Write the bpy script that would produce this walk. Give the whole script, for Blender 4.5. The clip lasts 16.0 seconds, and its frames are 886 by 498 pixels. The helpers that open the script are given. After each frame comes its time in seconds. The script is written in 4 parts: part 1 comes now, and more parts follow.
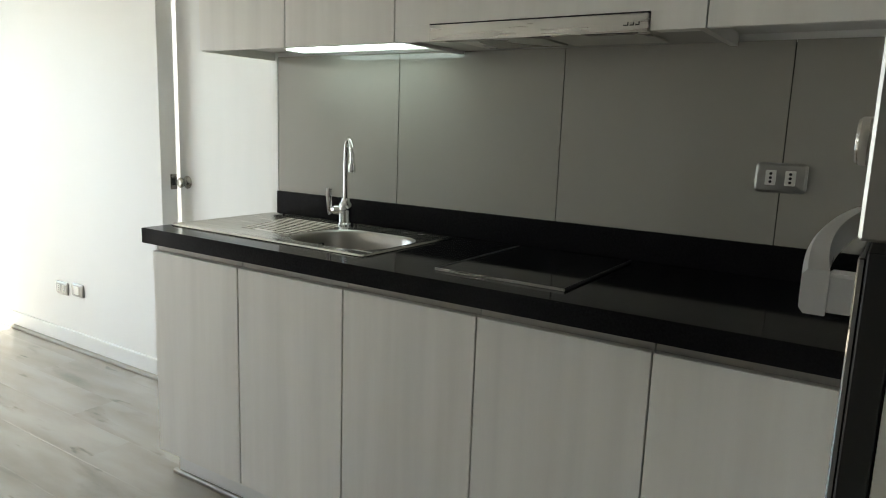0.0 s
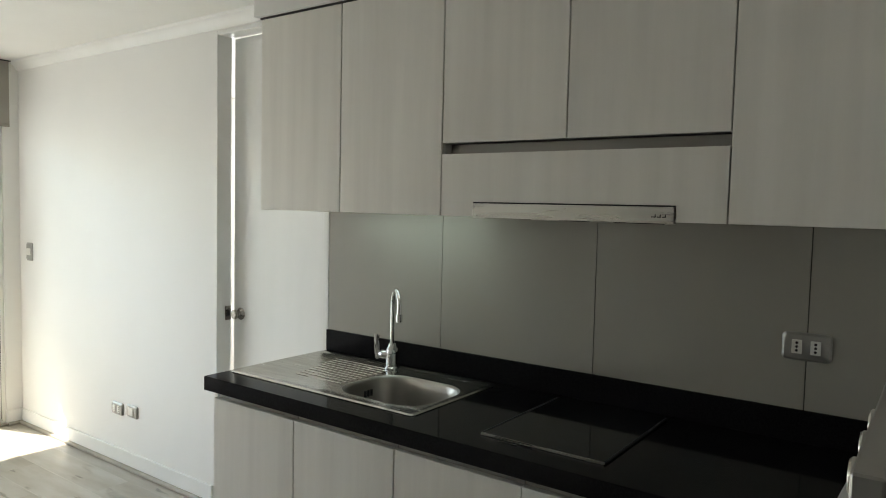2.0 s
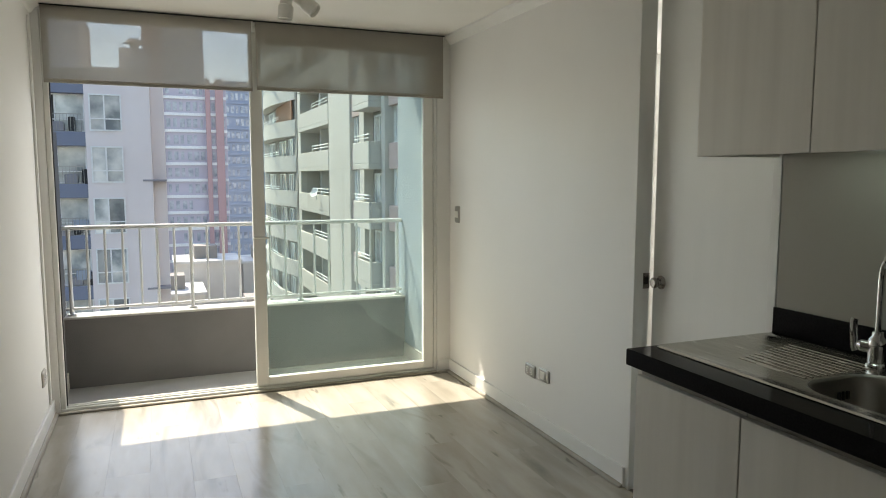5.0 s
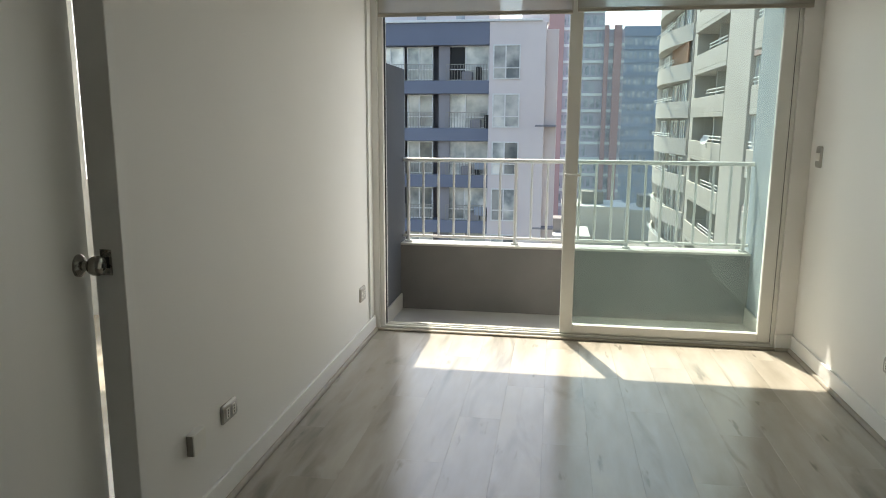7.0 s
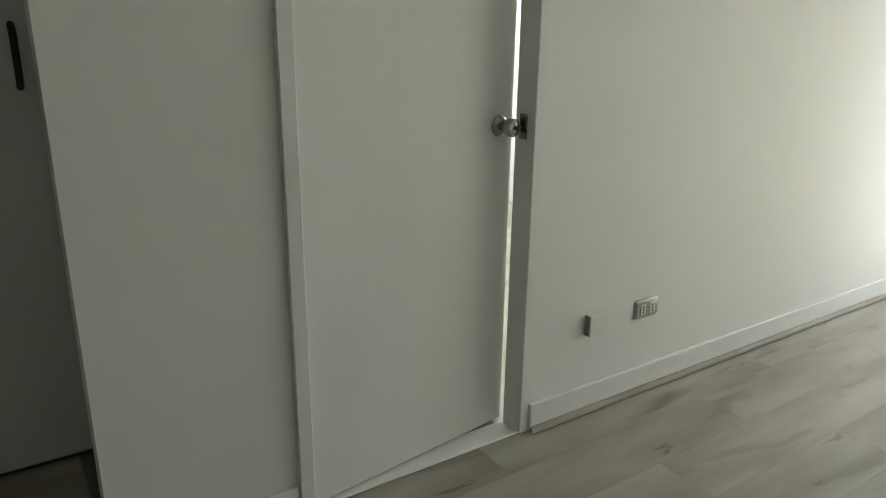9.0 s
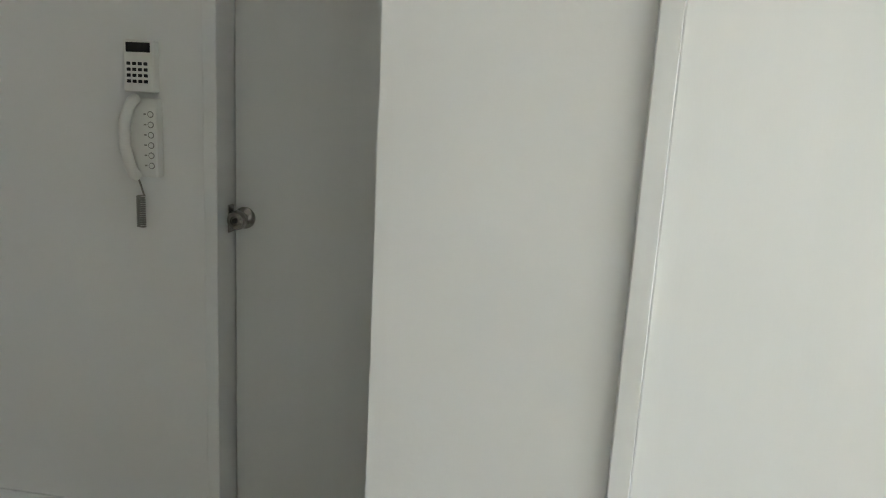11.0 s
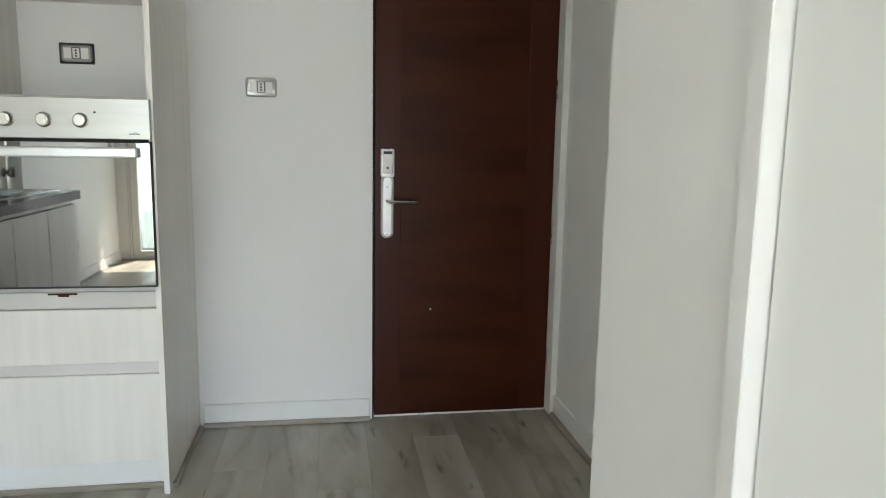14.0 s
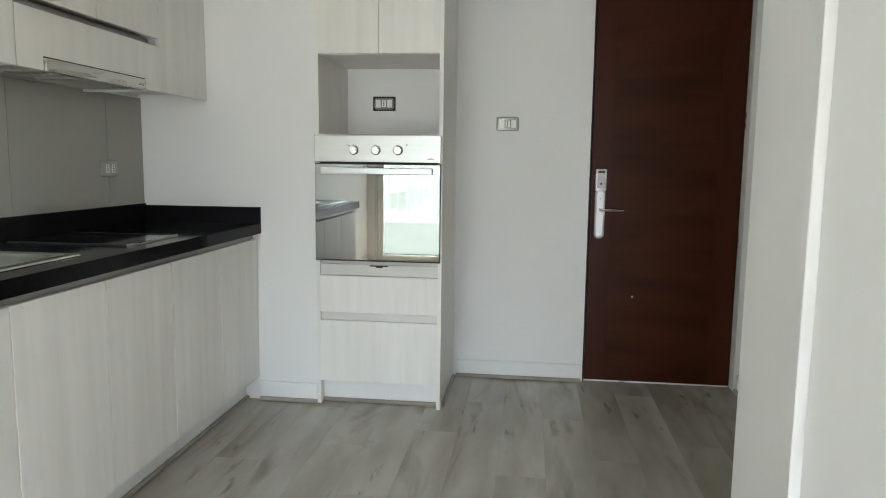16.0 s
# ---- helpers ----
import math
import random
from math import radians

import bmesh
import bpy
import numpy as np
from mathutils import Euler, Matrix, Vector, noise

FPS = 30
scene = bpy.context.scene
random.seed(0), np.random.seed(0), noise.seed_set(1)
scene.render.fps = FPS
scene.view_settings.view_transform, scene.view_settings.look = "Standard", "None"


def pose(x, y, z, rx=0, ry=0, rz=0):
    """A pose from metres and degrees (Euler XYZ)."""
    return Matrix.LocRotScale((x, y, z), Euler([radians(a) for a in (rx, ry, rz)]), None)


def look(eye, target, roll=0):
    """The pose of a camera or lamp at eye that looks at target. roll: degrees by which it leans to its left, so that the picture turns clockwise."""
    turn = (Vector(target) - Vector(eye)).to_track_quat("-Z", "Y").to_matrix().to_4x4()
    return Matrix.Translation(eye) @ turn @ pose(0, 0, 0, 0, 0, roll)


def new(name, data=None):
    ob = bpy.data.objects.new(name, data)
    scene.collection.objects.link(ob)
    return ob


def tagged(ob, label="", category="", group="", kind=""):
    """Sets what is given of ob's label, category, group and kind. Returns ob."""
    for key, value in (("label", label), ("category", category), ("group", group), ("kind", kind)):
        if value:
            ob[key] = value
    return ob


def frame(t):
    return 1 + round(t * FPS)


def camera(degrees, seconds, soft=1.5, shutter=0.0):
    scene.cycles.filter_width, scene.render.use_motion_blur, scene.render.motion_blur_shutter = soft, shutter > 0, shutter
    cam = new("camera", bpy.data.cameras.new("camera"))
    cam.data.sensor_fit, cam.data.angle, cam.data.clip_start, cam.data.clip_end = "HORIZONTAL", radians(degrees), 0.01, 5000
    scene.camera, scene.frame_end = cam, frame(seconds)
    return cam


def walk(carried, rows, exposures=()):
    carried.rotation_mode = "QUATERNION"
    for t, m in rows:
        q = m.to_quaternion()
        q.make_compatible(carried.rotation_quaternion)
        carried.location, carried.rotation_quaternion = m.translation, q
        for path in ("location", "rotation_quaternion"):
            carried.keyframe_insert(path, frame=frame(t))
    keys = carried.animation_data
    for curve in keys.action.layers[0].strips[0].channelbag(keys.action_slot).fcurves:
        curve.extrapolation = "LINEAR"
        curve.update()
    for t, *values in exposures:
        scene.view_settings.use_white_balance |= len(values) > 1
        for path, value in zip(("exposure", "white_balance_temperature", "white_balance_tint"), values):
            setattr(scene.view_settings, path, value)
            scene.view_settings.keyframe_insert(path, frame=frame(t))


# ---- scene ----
cam = camera(64.7, 16.0, soft=1.0)
PATH = [
    (0, (-1.987, -2.084, 1.263), (-0.337, -1.008, 0.918), 2.0),
    (0.5, (-2.008, -2.079, 1.343), (-0.352, -0.99, 1.081), 1.7),
    (1, (-2.052, -2.086, 1.418), (-0.391, -0.989, 1.223), 1.7),
    (1.5, (-2.096, -2.1, 1.47), (-0.441, -0.985, 1.328), 1.7),
    (2, (-2.115, -2.116, 1.524), (-0.497, -0.946, 1.399), 1.3),
    (2.5, (-2.144, -2.118, 1.55), (-0.587, -0.869, 1.441), 1.1),
    (3, (-2.161, -2.091, 1.548), (-0.7, -0.729, 1.456), 0.7),
    (3.5, (-2.075, -2.081, 1.513), (-0.762, -0.575, 1.432), 0.4),
    (4, (-2.012, -2.009, 1.482), (-0.859, -0.377, 1.379), 0.2),
    (4.5, (-1.977, -1.891, 1.457), (-1.015, -0.144, 1.304), 0.1),
    (4.7, (-1.968, -1.827, 1.448), (-1.089, -0.039, 1.273), 0.1),
    (6.8, (-1.516, -1.46, 1.342), (-1.689, 0.5, 0.981), -0.0),
    (7, (-1.439, -1.406, 1.34), (-1.746, 0.538, 0.982), 0.3),
    (7.5, (-1.352, -1.247, 1.308), (-2.036, 0.605, 0.988), 1.7),
    (8, (-1.186, -1.167, 1.308), (-2.269, 0.471, 0.93), 2.0),
    (8.5, (-1.051, -1.113, 1.292), (-2.432, 0.23, 0.754), 0.7),
    (9, (-1.087, -1.028, 1.216), (-2.673, 0.037, 0.624), 0.8),
    (9.5, (-1.159, -0.917, 1.216), (-2.936, -0.183, 0.663), 1.0),
    (9.7, (-1.173, -0.884, 1.226), (-3.011, -0.297, 0.702), 1.6),
    (11.8, (-1.597, -0.47, 1.31), (-3.373, -1.318, 0.958), 3.2),
    (12, (-1.66, -0.442, 1.322), (-3.352, -1.448, 0.967), 3.3),
    (12.5, (-1.852, -0.331, 1.329), (-3.19, -1.758, 0.911), 3.1),
    (13, (-1.949, -0.192, 1.288), (-2.879, -1.916, 0.881), 2.8),
    (13.5, (-2.012, 0.006, 1.219), (-2.612, -1.874, 0.895), 2.2),
    (14, (-2.081, 0.285, 1.213), (-2.397, -1.667, 0.913), 1.0),
    (14.5, (-2.083, 0.478, 1.223), (-2.22, -1.496, 0.926), 0.7),
    (15, (-2.047, 0.728, 1.204), (-2.059, -1.253, 0.931), 0.6),
    (15.5, (-1.97, 0.996, 1.232), (-1.889, -0.984, 0.958), 0.9),
    (16, (-1.939, 1.199, 1.21), (-1.696, -0.771, 0.964), 0.7),
]
EXPOSURE = [(0,2.98,6600,8.5),(1.5,2.70,6650,8.5),(3.5,2.25,6800,9),(4.7,1.6,7050,8.5),(6.8,1.41,7000,8),(8,1.57,7000,4),(9,2.2,6900,2.5),(9.4,2.68,6300,4.5),(9.7,2.92,6200,6),(12,3.77,6550,9),(13,4.0,6250,9),(14.5,3.46,6450,9),(16,3.46,6400,9)]
walk(cam, [(t, look(eye, target, roll)) for t, eye, target, roll in PATH], EXPOSURE)


# ---- world, sun and lamps ----
world = bpy.data.worlds.new("sky")
scene.world = world
world.use_nodes = True
wn = world.node_tree.nodes
sky = wn.new("ShaderNodeTexSky")
sky.sky_type, sky.sun_disc = "NISHITA", False
SUN_ELEV, SUN_AZ = radians(55), radians(-20)
sky.sun_elevation, sky.sun_rotation = SUN_ELEV, SUN_AZ
world.node_tree.links.new(sky.outputs[0], wn["Background"].inputs[0])
wn["Background"].inputs[1].default_value = 0.15

sun = new("sun", bpy.data.lights.new("sun", "SUN"))
sun.data.energy, sun.data.angle, sun.data.color = 3.5, radians(0.53), (1.0, 0.95, 0.87)
SUN_DIR = Vector((math.sin(SUN_AZ) * math.cos(SUN_ELEV), math.cos(SUN_AZ) * math.cos(SUN_ELEV), math.sin(SUN_ELEV)))
sun.matrix_world = look(SUN_DIR * 60, (0, 0, 0))


def window_light(name, x, y, z, w, h, watts, colour):
    """Sky light that comes in through a window opening."""
    ob = new(name, bpy.data.lights.new(name, "AREA"))
    ob.data.shape, ob.data.size, ob.data.size_y = "RECTANGLE", w, h
    ob.data.energy, ob.data.color = watts, colour
    ob.matrix_world = look((x, y, z), (x, y - 1, z - 0.12))
    return ob


window_light("window_light", -1.31, 3.02, 1.0, 2.3, 1.85, 5, (1.0, 0.99, 0.97))
window_light("bedroom_window_light_west", -3.9, 2.98, 1.5, 1.3, 1.1, 12, (0.95, 0.98, 1.0))
window_light("bedroom_window_light_east", 2.3, 2.98, 1.5, 0.9, 1.1, 14, (0.95, 0.98, 1.0))


# ---- materials ----
def material(name, c1, c2=None, rough=0.5, metal=0.0, scale=3.0, stretch=(1, 1, 1), fine=60.0, bump=0.05, detail=4.0,
             rough_var=0.1, coat=0.0, vary=0.0, spec=0.5, contrast=(0.35, 0.65), streaks=None, knots=None):
    """A surface with two colours mixed by a broad pattern, fine relief and uneven gloss."""
    m = bpy.data.materials.new(name)
    m.use_nodes = True
    n, link = m.node_tree.nodes, m.node_tree.links.new
    b = n["Principled BSDF"]
    b.inputs["Metallic"].default_value = metal
    b.inputs["Specular IOR Level"].default_value = spec
    b.inputs["Coat Weight"].default_value = coat
    b.inputs["Coat Roughness"].default_value = 0.05
    tc = n.new("ShaderNodeTexCoord")
    mp = n.new("ShaderNodeMapping")
    mp.inputs["Scale"].default_value = stretch
    link(tc.outputs["Object"], mp.inputs["Vector"])
    big = n.new("ShaderNodeTexNoise")
    big.inputs["Scale"].default_value, big.inputs["Detail"].default_value = scale, detail
    link(mp.outputs[0], big.inputs["Vector"])
    ramp = n.new("ShaderNodeValToRGB")
    c2 = c2 or tuple(v * 0.9 for v in c1)
    ramp.color_ramp.elements[0].position, ramp.color_ramp.elements[1].position = contrast
    ramp.color_ramp.elements[0].color, ramp.color_ramp.elements[1].color = (*c2, 1), (*c1, 1)
    link(big.outputs["Fac"], ramp.inputs[0])
    out = ramp.outputs[0]
    if vary:
        info = n.new("ShaderNodeObjectInfo")
        hsv = n.new("ShaderNodeHueSaturation")
        rng = n.new("ShaderNodeMapRange")
        rng.inputs[3].default_value, rng.inputs[4].default_value = 1 - vary, 1 + vary
        link(info.outputs["Random"], rng.inputs[0])
        link(rng.outputs[0], hsv.inputs["Value"])
        link(out, hsv.inputs["Color"])
        out = hsv.outputs[0]
        off = n.new("ShaderNodeVectorMath")
        off.operation = "MULTIPLY_ADD"
        off.inputs[1].default_value = (17, 17, 17)
        link(info.outputs["Random"], off.inputs[0])
        link(tc.outputs["Object"], off.inputs[2])
        link(off.outputs[0], mp.inputs["Vector"])
    if streaks:
        colour, at, s_scale = streaks
        sn = n.new("ShaderNodeTexNoise")
        sn.inputs["Scale"].default_value, sn.inputs["Detail"].default_value, sn.inputs["Distortion"].default_value = s_scale, 5, 1.2
        link(mp.outputs[0], sn.inputs["Vector"])
        sr = n.new("ShaderNodeMapRange")
        sr.inputs[1].default_value, sr.inputs[2].default_value = at, at + 0.16
        link(sn.outputs["Fac"], sr.inputs[0])
        mx = n.new("ShaderNodeMix")
        mx.data_type = "RGBA"
        link(sr.outputs[0], mx.inputs[0])
        link(out, mx.inputs[6])
        mx.inputs[7].default_value = (*colour, 1)
        out = mx.outputs[2]
    if knots:
        warp = n.new("ShaderNodeTexNoise")
        warp.inputs["Scale"].default_value, warp.inputs["Detail"].default_value = 7, 3
        link(mp.outputs[0], warp.inputs["Vector"])
        bent = n.new("ShaderNodeVectorMath")
        bent.operation = "MULTIPLY_ADD"
        bent.inputs[1].default_value = (0.34, 0.34, 0.34)
        link(warp.outputs["Color"], bent.inputs[0])
        link(mp.outputs[0], bent.inputs[2])
        cells = n.new("ShaderNodeTexVoronoi")
        cells.inputs["Scale"].default_value = 2.3
        link(bent.outputs[0], cells.inputs["Vector"])
        kr = n.new("ShaderNodeMapRange")
        kr.interpolation_type = "SMOOTHSTEP"
        kr.inputs[1].default_value, kr.inputs[2].default_value, kr.inputs[3].default_value, kr.inputs[4].default_value = 0.02, 0.18, 0.6, 0.0
        link(cells.outputs["Distance"], kr.inputs[0])
        km = n.new("ShaderNodeMix")
        km.data_type = "RGBA"
        link(kr.outputs[0], km.inputs[0])
        link(out, km.inputs[6])
        km.inputs[7].default_value = (*knots, 1)
        out = km.outputs[2]
    link(out, b.inputs["Base Color"])
    small = n.new("ShaderNodeTexNoise")
    small.inputs["Scale"].default_value, small.inputs["Detail"].default_value = fine, 3
    link(mp.outputs[0], small.inputs["Vector"])
    rr = n.new("ShaderNodeMapRange")
    rr.inputs[3].default_value, rr.inputs[4].default_value = max(0.0, rough - rough_var), min(1, rough + rough_var)
    link(big.outputs["Fac"], rr.inputs[0])
    link(rr.outputs[0], b.inputs["Roughness"])
    if bump:
        bp = n.new("ShaderNodeBump")
        bp.inputs["Strength"].default_value, bp.inputs["Distance"].default_value = bump, 0.01
        link(small.outputs["Fac"], bp.inputs["Height"])
        link(bp.outputs[0], b.inputs["Normal"])
    return m


def glass_material(name, tint, rough=0.0):
    m = bpy.data.materials.new(name)
    m.use_nodes = True
    n, link = m.node_tree.nodes, m.node_tree.links.new
    n.remove(n["Principled BSDF"])
    fres = n.new("ShaderNodeFresnel")
    fres.inputs[0].default_value = 1.6
    tr = n.new("ShaderNodeBsdfTransparent")
    tr.inputs[0].default_value = (*tint, 1)
    gl = n.new("ShaderNodeBsdfGlossy")
    gl.inputs["Roughness"].default_value = rough
    mix = n.new("ShaderNodeMixShader")
    link(fres.outputs[0], mix.inputs[0])
    link(tr.outputs[0], mix.inputs[1])
    link(gl.outputs[0], mix.inputs[2])
    # faint teal veil stands in for light that the pane reflects and hazes
    veil = n.new("ShaderNodeBsdfTranslucent")
    veil.inputs[0].default_value = (0.5, 0.8, 0.74, 1)
    veil_mix = n.new("ShaderNodeMixShader")
    veil_mix.inputs[0].default_value = 0.007
    link(mix.outputs[0], veil_mix.inputs[1])
    link(veil.outputs[0], veil_mix.inputs[2])
    link(veil_mix.outputs[0], n["Material Output"].inputs[0])
    return m


def screen_material(name, colour, open_part):
    """Roller blind fabric: woven, part see-through, part translucent."""
    m = bpy.data.materials.new(name)
    m.use_nodes = True
    n, link = m.node_tree.nodes, m.node_tree.links.new
    b = n["Principled BSDF"]
    b.inputs["Base Color"].default_value = (*colour, 1)
    b.inputs["Roughness"].default_value = 0.9
    tl = n.new("ShaderNodeBsdfTranslucent")
    tl.inputs[0].default_value = (*colour, 1)
    tr = n.new("ShaderNodeBsdfTransparent")
    tc, wv = n.new("ShaderNodeTexCoord"), n.new("ShaderNodeTexNoise")
    wv.inputs["Scale"].default_value = 7
    link(tc.outputs["Object"], wv.inputs["Vector"])
    rng = n.new("ShaderNodeMapRange")
    rng.inputs[3].default_value, rng.inputs[4].default_value = open_part - 0.03, open_part + 0.03
    link(wv.outputs["Fac"], rng.inputs[0])
    a, c = n.new("ShaderNodeMixShader"), n.new("ShaderNodeMixShader")
    a.inputs[0].default_value = 0.35
    link(b.outputs[0], a.inputs[1])
    link(tl.outputs[0], a.inputs[2])
    link(rng.outputs[0], c.inputs[0])
    link(a.outputs[0], c.inputs[1])
    link(tr.outputs[0], c.inputs[2])
    link(c.outputs[0], n["Material Output"].inputs[0])
    return m


def lamp_material(name, colour, strength):
    m = bpy.data.materials.new(name)
    m.use_nodes = True
    b = m.node_tree.nodes["Principled BSDF"]
    b.inputs["Emission Color"].default_value, b.inputs["Emission Strength"].default_value = (*colour, 1), strength
    return m


M_WALL = material("wall_paint", (0.835, 0.83, 0.805), (0.805, 0.80, 0.775), 0.6, scale=1.2, fine=90, bump=0.04)
M_CEIL = material("ceiling_paint", (0.86, 0.85, 0.81), (0.83, 0.82, 0.78), 0.8, scale=1.5, fine=120, bump=0.05)
M_TRIM = material("trim_paint", (0.83, 0.83, 0.81), (0.79, 0.79, 0.76), 0.4, scale=4, fine=50, bump=0.03)
M_DOOR = material("white_door_paint", (0.80, 0.80, 0.775), (0.76, 0.765, 0.74), 0.42, scale=1.5, stretch=(3, 3, 0.6), fine=40, bump=0.03)
M_SHOE = material("shoe_moulding_wood", (0.36, 0.325, 0.27), (0.27, 0.24, 0.195), 0.5, scale=5, stretch=(1, 1, 1), fine=60)
M_PLANK = material("oak_laminate_grey", (0.43, 0.395, 0.335), (0.285, 0.257, 0.208), 0.22, scale=1.7, stretch=(4.2, 0.9, 4.2), fine=26,
                   bump=0.012, detail=6, vary=0.03, rough_var=0.06, contrast=(0.28, 0.66), streaks=((0.215, 0.195, 0.162), 0.56, 1.1), knots=(0.11, 0.096, 0.076))
M_SUB = material("subfloor", (0.2, 0.19, 0.17), rough=0.8)
M_CAB = material("bleached_wood_laminate", (0.85, 0.83, 0.775), (0.765, 0.745, 0.69), 0.38, scale=2.0, stretch=(9, 9, 0.55), fine=18,
                 bump=0.03, detail=7, vary=0.035, contrast=(0.3, 0.7))
M_CABIN = material("cabinet_carcass", (0.72, 0.70, 0.66), rough=0.5)
M_CHANNEL = material("grip_channel", (0.42, 0.40, 0.36), rough=0.35, scale=2, metal=0.3)
M_DARKGAP = material("dark_gap", (0.03, 0.028, 0.025), rough=0.7)
M_STONE = material("black_quartz", (0.007, 0.0065, 0.0075), (0.012, 0.0115, 0.0125), 0.08, scale=220, fine=300, bump=0.0, rough_var=0.03, detail=2, spec=0.07)
M_SPLASH = material("taupe_gloss_panel", (0.355, 0.342, 0.30), (0.335, 0.322, 0.284), 0.045, scale=1.2, fine=15, bump=0.004, rough_var=0.03)
M_STEEL = material("brushed_steel", (0.62, 0.60, 0.56), (0.57, 0.55, 0.51), 0.28, 1.0, scale=3, stretch=(1, 1, 14), fine=150, bump=0.004)
M_STEELP = material("brushed_steel_panel", (0.43, 0.42, 0.40), (0.40, 0.39, 0.37), 0.32, 1.0, scale=3, stretch=(1, 1, 12), fine=160, bump=0.003, rough_var=0.04)
M_STEELX = material("brushed_steel_sink", (0.66, 0.65, 0.61), (0.56, 0.55, 0.51), 0.24, 1.0, scale=3, stretch=(20, 1.5, 3), fine=90, bump=0.02)
# same steel as the deck, darkened for the dim reflections inside the bowl
M_STEELB = material("brushed_steel_bowl_shaded", (0.42, 0.405, 0.37), (0.38, 0.365, 0.335), 0.32, 1.0, scale=4, stretch=(3, 3, 3), fine=90, bump=0.004, rough_var=0.04)
M_CHROME = material("chrome", (0.8, 0.8, 0.8), (0.75, 0.75, 0.75), 0.06, 1.0, scale=3, bump=0.0, rough_var=0.03)
M_SATIN = material("satin_nickel", (0.38, 0.36, 0.33), (0.28, 0.27, 0.25), 0.26, 1.0, scale=20, bump=0.02)
M_SILVER = material("silver_paint", (0.80, 0.80, 0.80), (0.74, 0.74, 0.74), 0.3, 0.35, scale=6, bump=0.01)
M_MIRROR = material("mirror_oven_glass", (0.25, 0.25, 0.243), (0.24, 0.24, 0.233), 0.02, 1.0, scale=2, bump=0.0, rough_var=0.01)
M_BLACK = material("black_glass", (0.01, 0.01, 0.011), (0.013, 0.013, 0.014), 0.05, scale=4, bump=0.0, rough_var=0.02)
M_HOB = material("black_hob_glass", (0.008, 0.008, 0.009), (0.011, 0.011, 0.012), 0.06, scale=4, bump=0.0, rough_var=0.02, spec=0.16)
M_RUBBER = material("black_seal", (0.015, 0.015, 0.015), rough=0.6)
M_MAHOG = material("mahogany_veneer", (0.070, 0.018, 0.0055), (0.019, 0.0045, 0.0018), 0.36, scale=1.5, stretch=(0.9, 0.9, 5), fine=40, spec=0.14,
                   bump=0.015, detail=4, coat=0.0, contrast=(0.22, 0.8))
M_MAHOGX = material("mahogany_edge", (0.060, 0.0155, 0.007), (0.042, 0.010, 0.0048), 0.34, scale=1.2, stretch=(4, 4, 0.5), fine=40, bump=0.01, detail=3, spec=0.14)
M_PLATE = material("silver_plate", (0.40, 0.39, 0.365), (0.35, 0.34, 0.315), 0.32, 0.6, scale=8, bump=0.01)
M_WHITE = material("white_plastic", (0.80, 0.79, 0.74), (0.77, 0.76, 0.71), 0.35, scale=8, fine=40, bump=0.01)
M_HOLE = material("dark_hole", (0.02, 0.02, 0.02), rough=0.7)
M_GREYP = material("grey_plastic_and_shade", (0.30, 0.29, 0.26), rough=0.5)
M_ALU = material("white_window_frame", (0.78, 0.78, 0.74), (0.73, 0.73, 0.69), 0.35, scale=4, bump=0.01)
M_GLASS = glass_material("green_window_glass", (0.86, 0.925, 0.90))
M_BLIND = screen_material("beige_screen_fabric", (0.55, 0.52, 0.46), 0.36)
M_BLINDX = material("blind_hem", (0.36, 0.33, 0.28), rough=0.7)
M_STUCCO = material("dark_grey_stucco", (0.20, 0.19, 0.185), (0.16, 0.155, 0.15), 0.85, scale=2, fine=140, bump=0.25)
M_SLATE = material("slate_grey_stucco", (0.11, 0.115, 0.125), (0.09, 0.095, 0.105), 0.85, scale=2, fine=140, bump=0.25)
M_TEAL = material("blue_grey_stucco", (0.36, 0.405, 0.43), (0.30, 0.345, 0.37), 0.9, scale=3, fine=110, bump=0.8)
M_BTILE = material("balcony_tile", (0.55, 0.53, 0.49), (0.48, 0.46, 0.42), 0.5, scale=3, fine=40)
M_RAIL = material("white_rail_paint", (0.75, 0.75, 0.73), rough=0.4, scale=6)
M_TUBE = lamp_material("tube_light", (0.80, 1.0, 0.96), 0.62)
M_LED = lamp_material("hood_lens", (0.9, 0.9, 0.85), 0.0)
M_GROUND = material("city_ground", (0.16, 0.155, 0.15), (0.10, 0.10, 0.10), 0.9, scale=0.05, fine=2, bump=0.0)
M_B1 = material("pale_grey_render", (0.72, 0.66, 0.64), (0.66, 0.60, 0.585), 0.9, scale=0.3, fine=8)
M_B1B = material("blue_render", (0.19, 0.21, 0.27), (0.16, 0.18, 0.24), 0.9, scale=0.3, fine=8)
M_B1D = material("slate_render", (0.30, 0.29, 0.31), (0.25, 0.24, 0.26), 0.9, scale=0.3, fine=8)
M_B2 = material("cream_render", (0.58, 0.54, 0.48), (0.51, 0.47, 0.41), 0.9, scale=0.25, fine=6)
M_B2P = material("pink_render", (0.52, 0.39, 0.35), (0.47, 0.35, 0.31), 0.9, scale=0.3, fine=6)
# taupe with the shade of the balcony recesses put into its colour
M_B2D = material("darkened_taupe_render", (0.27, 0.245, 0.215), (0.22, 0.20, 0.175), 0.9, scale=0.3, fine=6)
# next four: colours paled and flattened to hold the distant air's haze
M_B3 = material("hazed_lilac_tower", (0.50, 0.46, 0.51), (0.44, 0.40, 0.45), 0.9, scale=0.1, fine=3)
M_B3R = material("hazed_brick_tower", (0.47, 0.30, 0.29), (0.42, 0.27, 0.26), 0.9, scale=0.1, fine=3)
